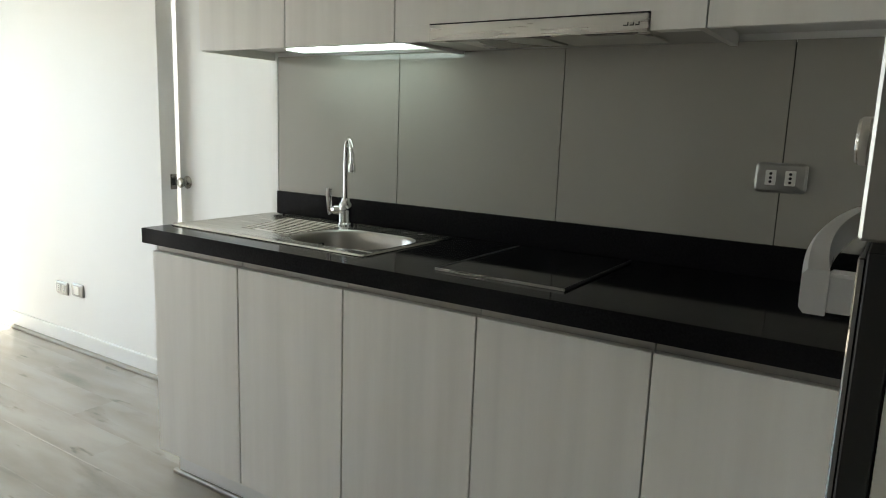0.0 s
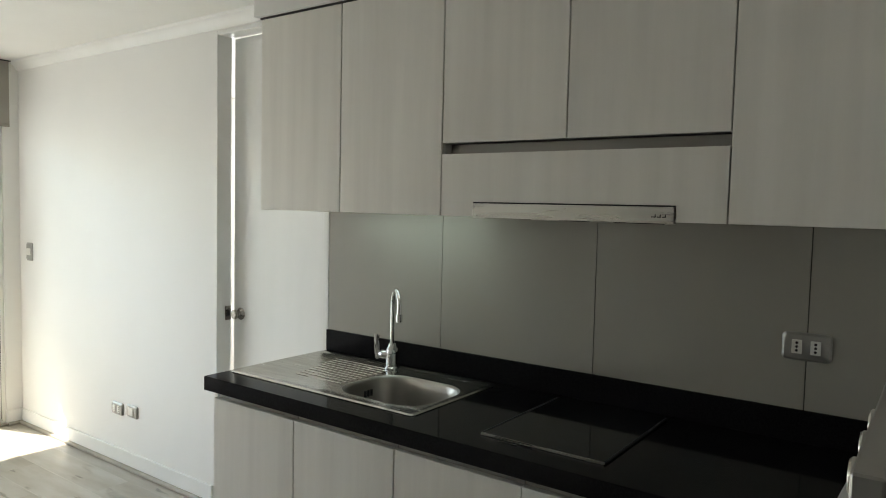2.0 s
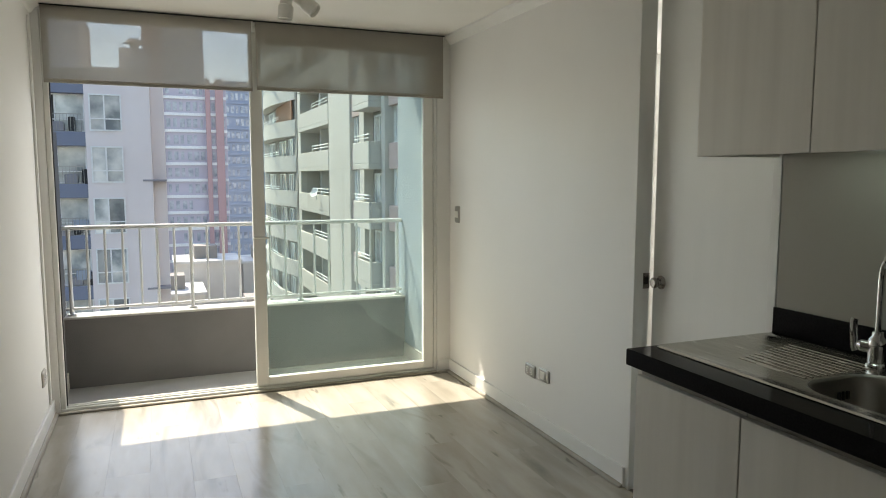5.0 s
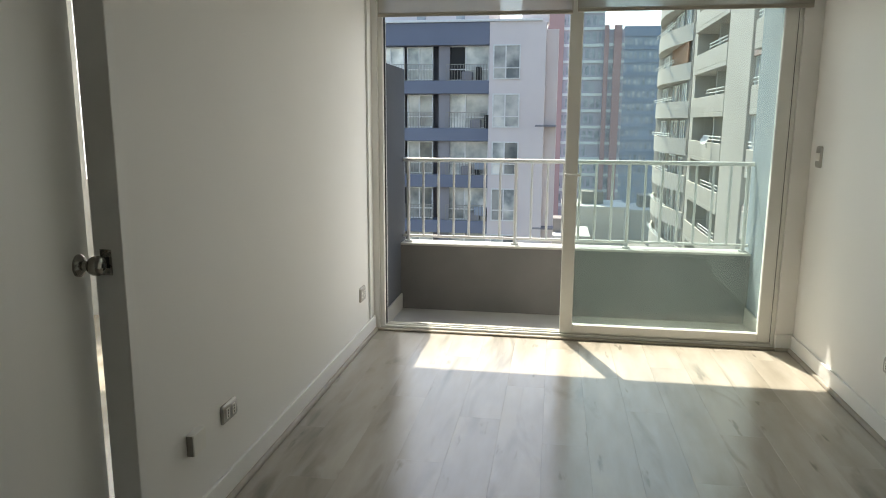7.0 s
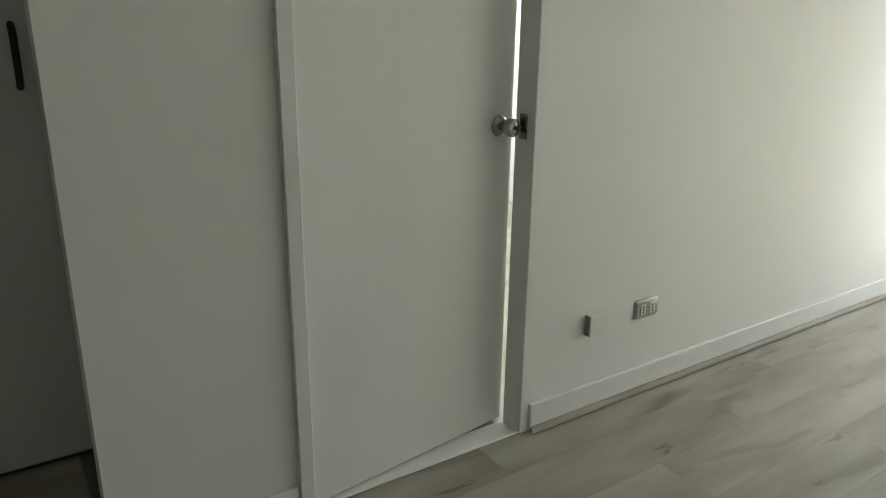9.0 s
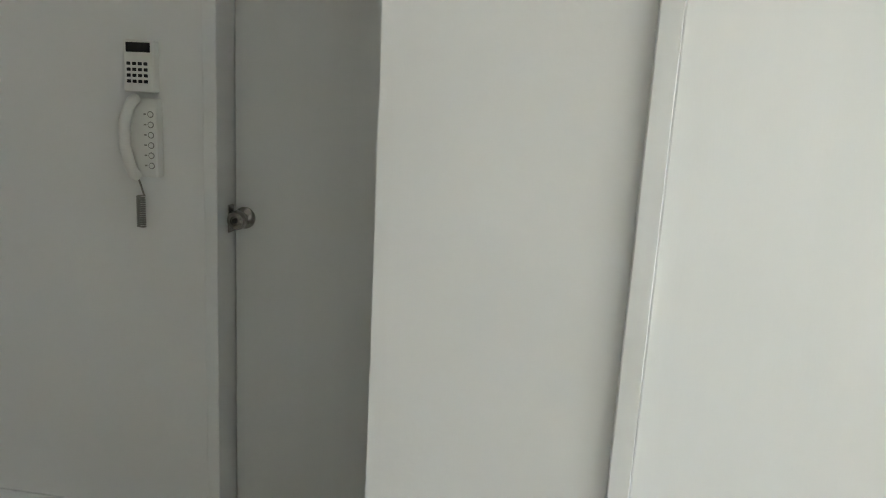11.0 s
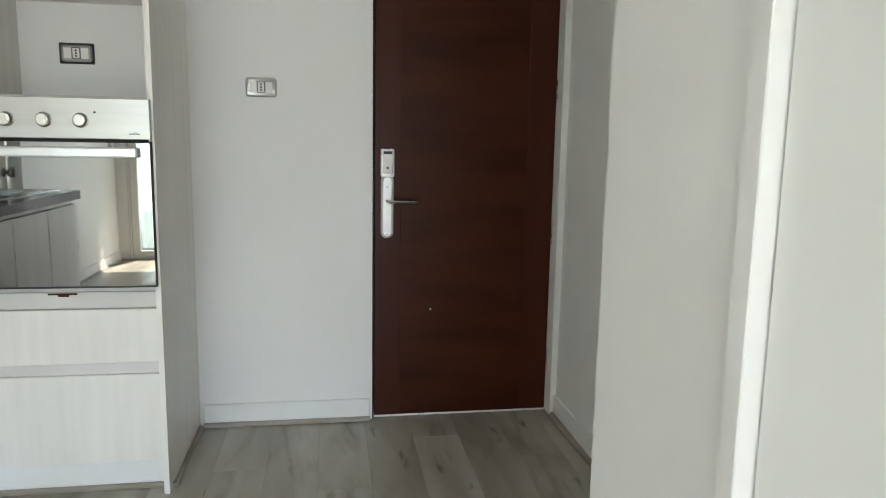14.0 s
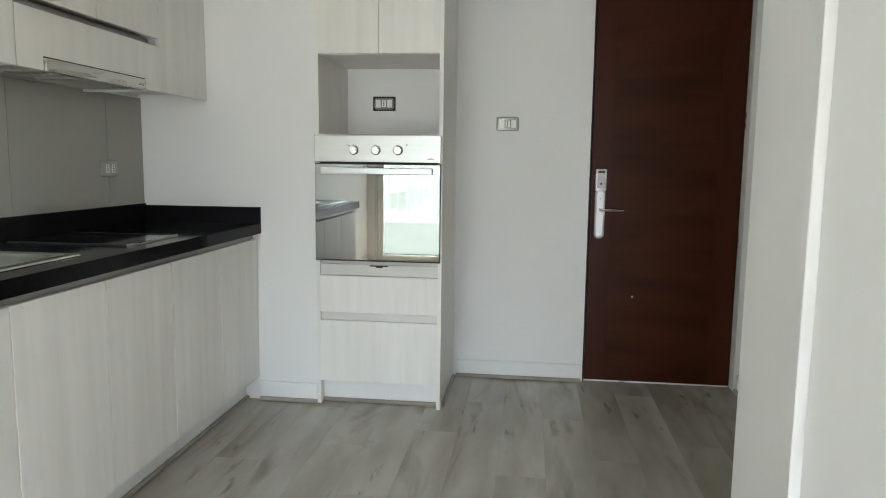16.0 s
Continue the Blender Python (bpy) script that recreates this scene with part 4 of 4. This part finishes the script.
for nm, a, b, z0 in (("roller_blind", -2.515, -1.362, 1.955), ("roller_blind", -1.336, -0.068, 1.965)):
    bl = thing(nm, "half-raised beige screen roller blind at the window", "blind", "roller blinds at the balcony window")
    part("fabric", boxes((a, b, 2.853, 2.8555, z0 + 0.02, 2.384)), M_BLIND, bl)
    part("hem_bar", boxes((a, b, 2.848, 2.861, z0, z0 + 0.022), bevel=0.003), M_BLINDX, bl)
    part("roller", rods(((a, 2.868, 2.366), (b, 2.868, 2.366), 0.011)), M_BLINDX, bl, smooth=True)
    part("rail", boxes((a - 0.012, b + 0.012, 2.850, 2.884, 2.386, 2.391)), M_RUBBER, bl)
    part("end_bracket", boxes((b, b + 0.012, 2.85, 2.884, 2.32, 2.384)), M_ALU, bl)

# ceiling spot
spot = thing("ceiling_spotlight", "white twin ceiling spotlight, switched off", "lamp", at=pose(-1.262, 1.87, CEIL))
part("base", turned([(0.05, 0.0), (0.05, -0.014), (0.044, -0.022), (0.012, -0.023)]), M_WHITE, spot, smooth=True)
for dx, tilt, spin, drop in ((-0.05, 6, 120, 0.075), (0.02, 52, 235, 0.07)):
    arm = part("arm", rods(((dx, 0, -0.02), (dx, 0, -drop - 0.012), 0.006), seg=10), M_WHITE, spot, smooth=True)
    m = pose(dx, 0, -drop - 0.018, 0, 0, spin) @ pose(0, 0, 0, tilt, 0, 0)
    head = part("spot_head", turned([(0.027, 0.04), (0.031, 0.034), (0.031, -0.03), (0.038, -0.036), (0.038, -0.10), (0.034, -0.10), (0.031, -0.085), (0.01, -0.083)]), M_WHITE, arm, "white can spot", True, m)
for o in [o for o in spot.children_recursive if o.name.startswith("spot_head")]:
    for k in range(3):
        part("vent_slot", boxes((-0.014 + k * 0.011, -0.009 + k * 0.011, -0.0278, -0.0262, -0.005, 0.022)), M_HOLE, o)

# ---- balcony ----
BZ = -0.10
structure("balcony_floor", boxes((-2.72, 0.12, 3.0, 3.95, BZ - 0.2, BZ)), M_BTILE, "pale balcony floor slab", "floor")
structure("balcony_soffit", boxes((-2.9, 0.25, 3.0, 3.91, 2.56, 2.74)), M_WALL, "slab of the balcony above", "ceiling")
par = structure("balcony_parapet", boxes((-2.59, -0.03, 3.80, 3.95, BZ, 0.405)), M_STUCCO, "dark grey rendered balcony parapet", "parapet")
part("coping", boxes((-2.59, -0.03, 3.785, 3.965, 0.405, 0.422), bevel=0.003), M_BTILE, par)
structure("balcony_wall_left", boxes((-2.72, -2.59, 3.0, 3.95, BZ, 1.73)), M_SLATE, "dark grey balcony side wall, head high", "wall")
structure("balcony_wall_right", boxes((-0.03, 0.12, 3.0, 3.96, BZ, 2.56)), M_TEAL, "blue-grey rough rendered balcony side wall", "wall")
structure("balcony_skirting", boxes((-2.59, -2.578, 3.0, 3.80, BZ, BZ + 0.12), (-0.042, -0.03, 3.0, 3.80, BZ, BZ + 0.12)), M_BTILE, "pale balcony skirting", "skirting")
rail = thing("balcony_railing", "white painted metal balcony railing", "railing", at=pose(0, 3.875, 0.422))
part("top_rail", rods(((-2.585, 0, 0.632), (-0.035, 0, 0.632), 0.016)), M_RAIL, rail, smooth=True)
part("bottom_rail", rods(((-2.585, 0, 0.045), (-0.035, 0, 0.045), 0.011)), M_RAIL, rail, smooth=True)
bal = mesh_of("baluster", rods(((0, 0, 0.045), (0, 0, 0.63), 0.0095), seg=8), M_RAIL, True)
post = mesh_of("post", rods(((0, 0, 0.0), (0, 0, 0.63), 0.014), ((0, 0, 0), (0, 0, 0.012), 0.03), seg=12), M_RAIL, True)
for k in range(22):
    o = new("post" if k % 7 == 0 else "baluster", post if k % 7 == 0 else bal)
    o.parent, o.location = rail, (-2.545 + k * 0.1178, 0, 0)

# ---- city ----
GZ = -19.0
tagged(part("ground", boxes((-900, 900, 6, 1500, GZ - 1, GZ)), M_GROUND), "grey city ground far below the balcony", "ground", kind="structure")
own = structure("own_facade", boxes((-9, -5.3, 2.7, 3.0, GZ, 14), (3.0, 9, 2.7, 3.0, GZ, 14), (-9, 9, 2.7, 3.0, GZ, -0.35), (-9, 9, 2.7, 3.0, 2.75, 14)), M_TEAL, "facade of this apartment block", "facade")


def lattice(xs, zs, solid, y0, y1):
    """One connected frame: the cells of a grid for which solid(i, k) holds, given depth."""
    bm = bmesh.new()
    front = [[bm.verts.new((x, y0, z)) for x in xs] for z in zs]
    back = [[bm.verts.new((x, y1, z)) for x in xs] for z in zs]
    nx, nz = len(xs) - 1, len(zs) - 1
    on = lambda i, k: 0 <= i < nx and 0 <= k < nz and solid(i, k)
    for k in range(nz):
        for i in range(nx):
            if not on(i, k):
                continue
            ring = [(k, i), (k, i + 1), (k + 1, i + 1), (k + 1, i)]
            bm.faces.new([front[a][b] for a, b in ring])
            bm.faces.new([back[a][b] for a, b in ring[::-1]])
            for (di, dk), (a, b) in zip(((0, -1), (1, 0), (0, 1), (-1, 0)), zip(ring, ring[1:] + ring[:1])):
                if not on(i + di, k + dk):
                    bm.faces.new((front[b[0]][b[1]], front[a[0]][a[1]], back[a[0]][a[1]], back[b[0]][b[1]]))
    for v in [v for v in bm.verts if not v.link_faces]:
        bm.verts.remove(v)
    return bm


def window_unit(w, h, style):
    """Meshes of one facade window: glass and frame, centred, in the xz plane, front towards -y."""
    xs, zs = [-w / 2, -w / 2 + 0.07], [-h / 2, -h / 2 + 0.07]
    for x in sorted(style):
        xs += [x - 0.035, x + 0.035]
    if h > 1.6:
        zs += [-h / 2 + 0.33 * h - 0.03, -h / 2 + 0.33 * h + 0.03]
    xs, zs = xs + [w / 2 - 0.07, w / 2], zs + [h / 2 - 0.07, h / 2]
    fr = lattice(xs, zs, lambda i, k: i % 2 == 0 or k % 2 == 0, -0.06, 0.05)
    mid = style[0]
    return mesh_of("pane", boxes((-w / 2, mid, -0.01, 0.02, -h / 2, h / 2)), M_B1WIN), mesh_of("frame", fr, M_RAIL), mesh_of("pane", boxes((mid, w / 2, -0.01, 0.02, -h / 2, h / 2)), M_B1WIN)


def put_window(parent, meshes, at):
    p = new("window", meshes[1])
    p.parent, p.matrix_basis = parent, at
    for me in (meshes[0], meshes[2]):
        o = new("pane", me)
        o.parent = p
    return p


# grey and blue block opposite
b1 = thing("apartment_block", "pale grey and blue apartment block opposite the balcony", "building", at=pose(0, 38.0, 0))
FLOORS = [5.49 - 2.61 * k for k in range(9)]     # top of each storey's opening
X0, XM, X1 = -15.0, -5.15, -1.42
part("wall", boxes((XM, X1 - 0.67, 0, 12, GZ, 6.7), bevel=0.02), M_B1, b1, "pale grey rendered wall")
part("set_back_wall", boxes((X1 - 0.67, X1, 0.7, 12, GZ, 6.35), bevel=0.02), M_B1, b1, "pale grey rendered wall")
part("roof_edge", boxes((X0, X1 - 0.9, -0.12, 12, 6.7, 6.82)), M_RAIL, b1)
part("penthouse", boxes((X0, -5.4, 2.2, 10, 6.82, 10.3)), M_B1, b1)
for x in (-9.6, -7.3):
    part("penthouse_window", boxes((x, x + 0.5, 2.1, 2.2, 7.1, 9.3)), M_FARWIN, b1)
chim = part("chimney", boxes((-3.5, -2.0, 1.5, 3.0, 6.82, 8.1), bevel=0.03), M_B1, b1)
part("cowl", rods(((-2.75, 2.2, 8.1), (-2.75, 2.2, 8.5), 0.22, 0.22), ((-2.75, 2.2, 8.45), (-2.75, 2.2, 8.7), 0.55, 0.25), seg=14), M_B1D, chim)
part("recess_wall", boxes((X0, XM, 1.3, 12, GZ, 6.65)), M_B1D, b1, "slate recessed wall")
part("blue_band", boxes((X0, XM, 0.0, 1.3, 5.49, 6.7), bevel=0.02), M_B1B, b1, "blue roof band")
for t in FLOORS:
    part("blue_band", boxes((X0, XM, 0.0, 1.3, t - 2.61, t - 1.9), bevel=0.02), M_B1B, b1, "blue balcony band")
for x in (-8.0, -12.2):
    part("fin", boxes((x, x + 0.62, 0.3, 1.3, GZ, 5.5)), M_B1D, b1)
w_a, w_b, w_c = window_unit(1.5, 1.85, (-0.05,)), window_unit(2.35, 1.9, (-0.25,)), window_unit(2.45, 1.9, (-0.1,))
bar_xs = [v for x in np.arange(-1.15, 1.2, 0.16) for v in (x - 0.011, x + 0.011)]
bar_long = mesh_of("balcony_rail", lattice(bar_xs, [0.0, 0.03, 0.86, 0.9], lambda i, k: i % 2 == 0 or k % 2 == 0, 0.0, 0.03), M_GREYP)
chair_bits = mesh_of("balcony_chest", boxes((-0.3, 0.3, 0, 0.4, 0, 0.5), bevel=0.05), M_B1D)
crate = mesh_of("crate", boxes((0.5, 0.8, 0, 0.3, 0, 0.75), bevel=0.04), M_HOLE)
door_dark = mesh_of("open_balcony_door", boxes((-0.5, 0.5, -0.03, 0, -0.93, 0.88)), M_HOLE)
for k, t in enumerate(FLOORS):
    put_window(b1, w_a, pose(-4.19, -0.01, t - 0.92))
    put_window(b1, w_a, pose(-9.1, 0.55, t - 0.95))
    put_window(b1, w_a, pose(-10.75, 0.55, t - 0.95))
    put_window(b1, w_c, pose(-6.4, 0.5, t - 0.95))
    put_window(b1, w_b, pose(-13.5, 0.55, t - 0.95))
    for x in (-9.4, -6.4):
        o = new("balcony_rail", bar_long)
        o.parent, o.location = b1, (x, 0.1, t - 1.9)
    if k in (0, 3):
        o = new("open_balcony_door", door_dark)
        o.parent, o.location = b1, ((-7.05 if k == 0 else -10.2), 0.5, t - 0.95)
    for nm, me in (("balcony_chest", chair_bits), ("crate", crate)):
        o = new(nm, me)
        o.parent, o.location = b1, (-6.4 + 0.5 * (k % 2), 0.14, t - 1.9)
    if k in (2, 3):
        part("laundry", boxes((-5.9, -5.2, 0.13, 0.2, t - 1.6, t - 1.1), bevel=0.03), M_B4, b1)


def bicycle(at):
    """A bicycle along x that stands on its wheels."""
    bike = thing("bicycle", "dark bicycle standing on a balcony opposite", "bicycle", at=at)
    ring = [(0.33 * math.cos(radians(a)), 0.0, 0.33 * math.sin(radians(a)) + 0.33) for a in range(0, 361, 24)]
    for x in (-0.52, 0.52):
        wheel = part("wheel", tube([(x + p[0], 0, p[2]) for p in ring], 0.02, 6), M_RUBBER, bike)
        part("hub", rods(((x, -0.05, 0.33), (x, 0.05, 0.33), 0.03), seg=8), M_RUBBER, wheel)
    part("frame", tube([(-0.52, 0, 0.33), (-0.05, 0, 0.30), (0.38, 0, 0.82), (-0.16, 0, 0.82), (-0.52, 0, 0.33)], 0.022, 6), M_RUBBER, bike)
    part("fork", tube([(0.52, 0, 0.33), (0.38, 0, 0.82), (0.36, 0, 1.0)], 0.02, 6), M_RUBBER, bike)
    part("handlebar", rods(((0.36, -0.25, 1.0), (0.36, 0.25, 1.0), 0.018), ((0.36, -0.25, 1.0), (0.24, -0.25, 1.04), 0.02), seg=8), M_RUBBER, bike)
    part("saddle", boxes((-0.30, -0.06, -0.07, 0.07, 0.92, 0.98), bevel=0.02), M_RUBBER, bike)
    part("seat_post", rods(((-0.05, 0, 0.30), (-0.18, 0, 0.93), 0.018), seg=8), M_RUBBER, bike)
    return bike


bicycle(pose(-13.05, 38.15, FLOORS[1] - 1.9))
bicycle(pose(-11.85, 38.15, FLOORS[1] - 1.9, 0, 0, 8))

part("ledge", boxes((X1 - 1.15, X1 + 0.02, -0.05, 0.75, 1.1, 1.2)), M_B1D, b1)
part("ledge", boxes((X1 - 1.15, X1 + 0.02, -0.05, 0.75, -4.6, -4.5)), M_B1D, b1)

# cream block with balconies, its front facing the street
b2 = thing("balcony_block", "cream apartment block with stacked curved balconies", "building", at=pose(7.3, 0, 0))
TOP = 19.0
part("wall", boxes((1.5, 14, 33.5, 50.6, GZ, TOP), (0.5, 14, 50.6, 67.5, GZ, TOP), (0.3, 14, 25.5, 33.5, GZ, TOP)), M_B2D, b2, "taupe recessed facade, darkened for shade")
part("pier", boxes((0.0, 1.5, 33.55, 38.2, GZ, TOP), bevel=0.02), M_B2, b2, "plain cream pier")
part("pier", boxes((0.2, 1.5, 47.7, 48.7, GZ, TOP)), M_B2, b2)
part("pier", boxes((-0.15, 0.3, 30.35, 31.1, GZ, TOP)), M_B2, b2)
part("pier", boxes((-0.15, 0.3, 27.1, 27.6, GZ, TOP)), M_B2, b2)
part("drain_pipe", rods(((0.6, 49.3, GZ), (0.6, 49.3, TOP), 0.16), seg=10), M_B1D, b2)
part("drain_pipe", rods(((0.8, 50.1, GZ), (0.8, 50.1, TOP), 0.12), seg=10), M_B2D, b2)


def curved_balcony(y0, y1, back, depth, h=0.95):
    """A parapet that bows out towards -x."""
    bm = bmesh.new()
    n = 16
    cy, hw = (y0 + y1) / 2, (y1 - y0) / 2
    pts = [(back - depth * (0.6 + 0.4 * math.cos(math.pi / 2 * (k / n * 2 - 1))), cy + hw * (k / n * 2 - 1)) for k in range(n + 1)]
    pts = [(back, y0)] + pts + [(back, y1)]
    rows = [[bm.verts.new((x, y, z)) for x, y in pts] for z in (-0.25, h)]
    rows += [[bm.verts.new((x + (back - x) * 0.07, cy + (y - cy) * 0.97, z)) for x, y in pts] for z in (h, 0.0)]
    for a, b in zip(rows, rows[1:]):
        for k in range(len(pts) - 1):
            bm.faces.new((a[k], a[k + 1], b[k + 1], b[k]))
    bm.faces.new(rows[0])
    bm.faces.new(rows[-1])
    return bm


bal_far = mesh_of("balcony", curved_balcony(51.0, 66.5, 1.9, 2.4), M_B2)
bal_mid = mesh_of("balcony", boxes((0.0, 1.5, 38.4, 47.6, -0.25, 0.0), (0.0, 0.12, 38.4, 47.6, 0.0, 0.95), (0.12, 1.5, 38.4, 38.52, 0, 0.95), (0.12, 1.5, 47.48, 47.6, 0, 0.95), bevel=0.02), M_B2)
bal_near = mesh_of("balcony", boxes((-0.7, 0.3, 27.7, 30.3, -0.25, 0.0), (-0.7, -0.6, 27.7, 30.3, 0.0, 0.95), (-0.6, 0.3, 27.7, 27.8, 0, 0.95), (-0.6, 0.3, 30.2, 30.3, 0, 0.95), bevel=0.02), M_B2)
rl_far = mesh_of("handrail", rods(((-0.42, 53.0, 1.25), (-0.42, 62.5, 1.25), 0.035), ((-0.42, 53.0, 1.08), (-0.42, 62.5, 1.08), 0.03), ((-0.42, 57.0, 0.9), (-0.42, 57.0, 1.25), 0.03), seg=6), M_RAIL)
rl_mid = mesh_of("handrail", rods(((0.05, 38.6, 1.3), (0.05, 43.0, 1.3), 0.035), ((0.05, 38.6, 1.12), (0.05, 43.0, 1.12), 0.03), ((0.05, 40.4, 0.9), (0.05, 40.4, 1.3), 0.03), ((0.05, 43.0, 0.9), (0.05, 43.0, 1.3), 0.03), seg=6), M_RAIL)
rl_near = mesh_of("handrail", rods(((-0.65, 27.8, 1.25), (-0.65, 30.2, 1.25), 0.03), ((-0.65, 27.8, 1.1), (-0.65, 30.2, 1.1), 0.025), seg=6), M_RAIL)
w_d, w_e, w_f = window_unit(3.0, 2.2, (0.3, -0.9)), window_unit(1.05, 1.6, (0.1,)), window_unit(1.7, 2.2, (0.0,))
cross_wall = mesh_of("cross_wall", boxes((0.5, 1.5, 42.6, 42.85, 0.0, 2.4)), M_B2)
panel_pink = mesh_of("spandrel", boxes((0.1, 0.32, 31.15, 33.5, -0.25, 0.85), bevel=0.02), M_B2P)
panel_pinx = mesh_of("spandrel", boxes((0.0, 0.32, 25.8, 27.05, -0.25, 0.85), bevel=0.02), M_B2P)
for k in range(14):
    z = 12.55 - 2.65 * k
    for nm, me in (("balcony", bal_far), ("balcony", bal_mid), ("balcony", bal_near), ("handrail", rl_far), ("handrail", rl_mid), ("handrail", rl_near), ("spandrel", panel_pink),
                   ("spandrel", panel_pinx), ("cross_wall", cross_wall)):
        o = new(nm, me)
        o.parent, o.location = b2, (0, 0, z)
    put_window(b2, w_d, pose(1.47, 45.4, z + 1.12, 0, 0, -90))
    put_window(b2, w_f, pose(1.47, 40.6, z + 1.12, 0, 0, -90))
    put_window(b2, w_d, pose(0.47, 56.5, z + 1.12, 0, 0, -90))
    put_window(b2, w_d, pose(0.47, 62.0, z + 1.12, 0, 0, -90))
    put_window(b2, w_f, pose(0.47, 52.8, z + 1.12, 0, 0, -90))
    put_window(b2, w_e, pose(0.27, 32.9, z + 1.65, 0, 0, -90))
    put_window(b2, w_e, pose(0.27, 31.75, z + 1.65, 0, 0, -90))
    put_window(b2, w_f, pose(0.27, 29.0, z + 1.12, 0, 0, -90))
    put_window(b2, w_e, pose(0.27, 26.4, z + 1.65, 0, 0, -90))
part("screen_wall", boxes((0.3, 0.4, 51.6, 58.6, 5.55, 7.0)), M_TERRA, b2, "rust brown balcony screen")
dish = thing("satellite_dish", "small white satellite dish on a balcony", "satellite dish", at=pose(7.05, 41.0, 0.35, 60, 0, -60))
part("bowl", turned([(0.02, 0.0), (0.18, 0.03), (0.3, 0.1), (0.31, 0.1), (0.18, 0.01), (0.02, -0.03)], 18), M_RAIL, dish, smooth=True)
part("arm", rods(((0, 0, -0.02), (0, -0.3, -0.3), 0.03), seg=8), M_RAIL, dish)


# far towers
def tower_far(name, label, x0, x1, y, depth, top, mat, stripes, cols, step=2.6):
    root = thing(name, label, "building", at=pose(0, y, 0))
    part("wall", boxes((x0, x1, 0, depth, GZ, top)), mat, root)
    for a, b, m in stripes:
        part("stripe", boxes((a, b, -0.5, 0, GZ, top + 0.6)), m, root)
    rng = random.Random(name)
    z = GZ + 2
    verts, faces = [], []
    while z < top - 2:
        for c in range(cols):
            w = (x1 - x0) / cols
            x = x0 + c * w
            ww = w * rng.uniform(0.45, 0.75)
            if rng.random() < 0.9:
                a, b, d, e = x + w * 0.12, x + w * 0.12 + ww, z, z + 1.35
                n = len(verts)
                verts += [(a, -0.06, d), (b, -0.06, d), (b, -0.06, e), (a, -0.06, e), (a, 0.02, d), (b, 0.02, d), (b, 0.02, e), (a, 0.02, e)]
                faces += [(n, n + 1, n + 2, n + 3), (n + 4, n, n + 3, n + 7), (n + 1, n + 5, n + 6, n + 2), (n + 3, n + 2, n + 6, n + 7), (n + 5, n + 4, n, n + 1)]
        z += step
    me = bpy.data.meshes.new("glazing")
    me.from_pydata(verts, [], faces)
    me.materials.append(M_FARWIN)
    o = new("glazing", me)
    o.parent = root
    tagged(o, kind="stuff")
    floor_rows = []
    z = GZ + 1.2
    while z < top - 1:
        floor_rows.append((x0, x1, -0.25, 0, z, z + 0.45))
        z += step
    o = part("banding", boxes(*floor_rows), M_RAIL if mat is M_B3 else mat, root)
    tagged(o, kind="stuff")
    return root


tower_far("residential_tower", "tall haze-paled lilac-grey tower with a brick-red edge", -3.2, 5.8, 118, 16, 27, M_B3, [(-3.2, -0.6, M_B3R)], 9)
tower_far("residential_tower", "lower haze-paled lilac-grey wing with brick-red stripes", 5.8, 9.0, 117.4, 14, 16.0, M_B3, [(5.8, 6.5, M_B3R), (7.3, 8.5, M_B3R)], 4)
tower_far("residential_tower", "distant haze-paled blue-grey apartment tower", 11.8, 19.5, 150, 14, 20.6, M_B4, [], 8)

# low houses between the blocks
for x, y, w, d, h in ((2.6, 70, 5.5, 9, 5.0), (-0.2, 88, 6.0, 8, 6.5), (8.6, 84, 6.0, 10, 4.0), (4.0, 98, 8.0, 8, 9.0), (12, 104, 6, 8, 8), (1.6, 58, 3.2, 7, 3.5)):
    lo = thing("low_house", "low pale city house with flat roof", "building", at=pose(x, y, GZ))
    part("wall", boxes((-w / 2, w / 2, -d / 2, d / 2, 0, h), bevel=0.05), M_B2, lo)
    part("roof", boxes((-w / 2 - 0.3, w / 2 + 0.3, -d / 2 - 0.3, d / 2 + 0.3, h, h + 0.3)), M_LOWROOF, lo)
    part("roof_hut", boxes((-w / 5, w / 6, -d / 6, d / 5, h + 0.3, h + 2.0)), M_B2D, lo)

# ---- floor planks, last ----
floor = tagged(new("floor"), "grey-brown oak laminate plank floor", "floor", kind="structure")
rng = random.Random(4)
PW, GAP = 0.192, 0.00015
shared = {}


def plank_mesh(length, width):
    key = (round(length, 3), round(width, 3))
    if key not in shared:
        shared[key] = mesh_of("plank", boxes((-width / 2 + GAP, width / 2 - GAP, -length / 2 + GAP, length / 2 - GAP, -0.0125, 0.0), bevel=0.0003), M_PLANK)
    return shared[key]


x = XH - 0.10
col = 0
while x < -0.001:
    w = min(PW, -x)
    start = YS + 0.002 if x + w > XH else -1.46
    y = (YS - 0.02) - [0.0, 0.83, 0.41, 1.05, 0.2, 0.64][col % 6]
    end = YN + 0.012 if x + 0.001 > XW - 0.13 else -0.915
    while y < end:
        a, b = max(y, YS - 0.02), min(y + 1.285, end)
        if b - a > 0.02:
            p = new("plank", plank_mesh(b - a, w))
            p.parent, p.location = floor, (x + w / 2, (a + b) / 2, 0)
        y += 1.285
    x += w
    col += 1
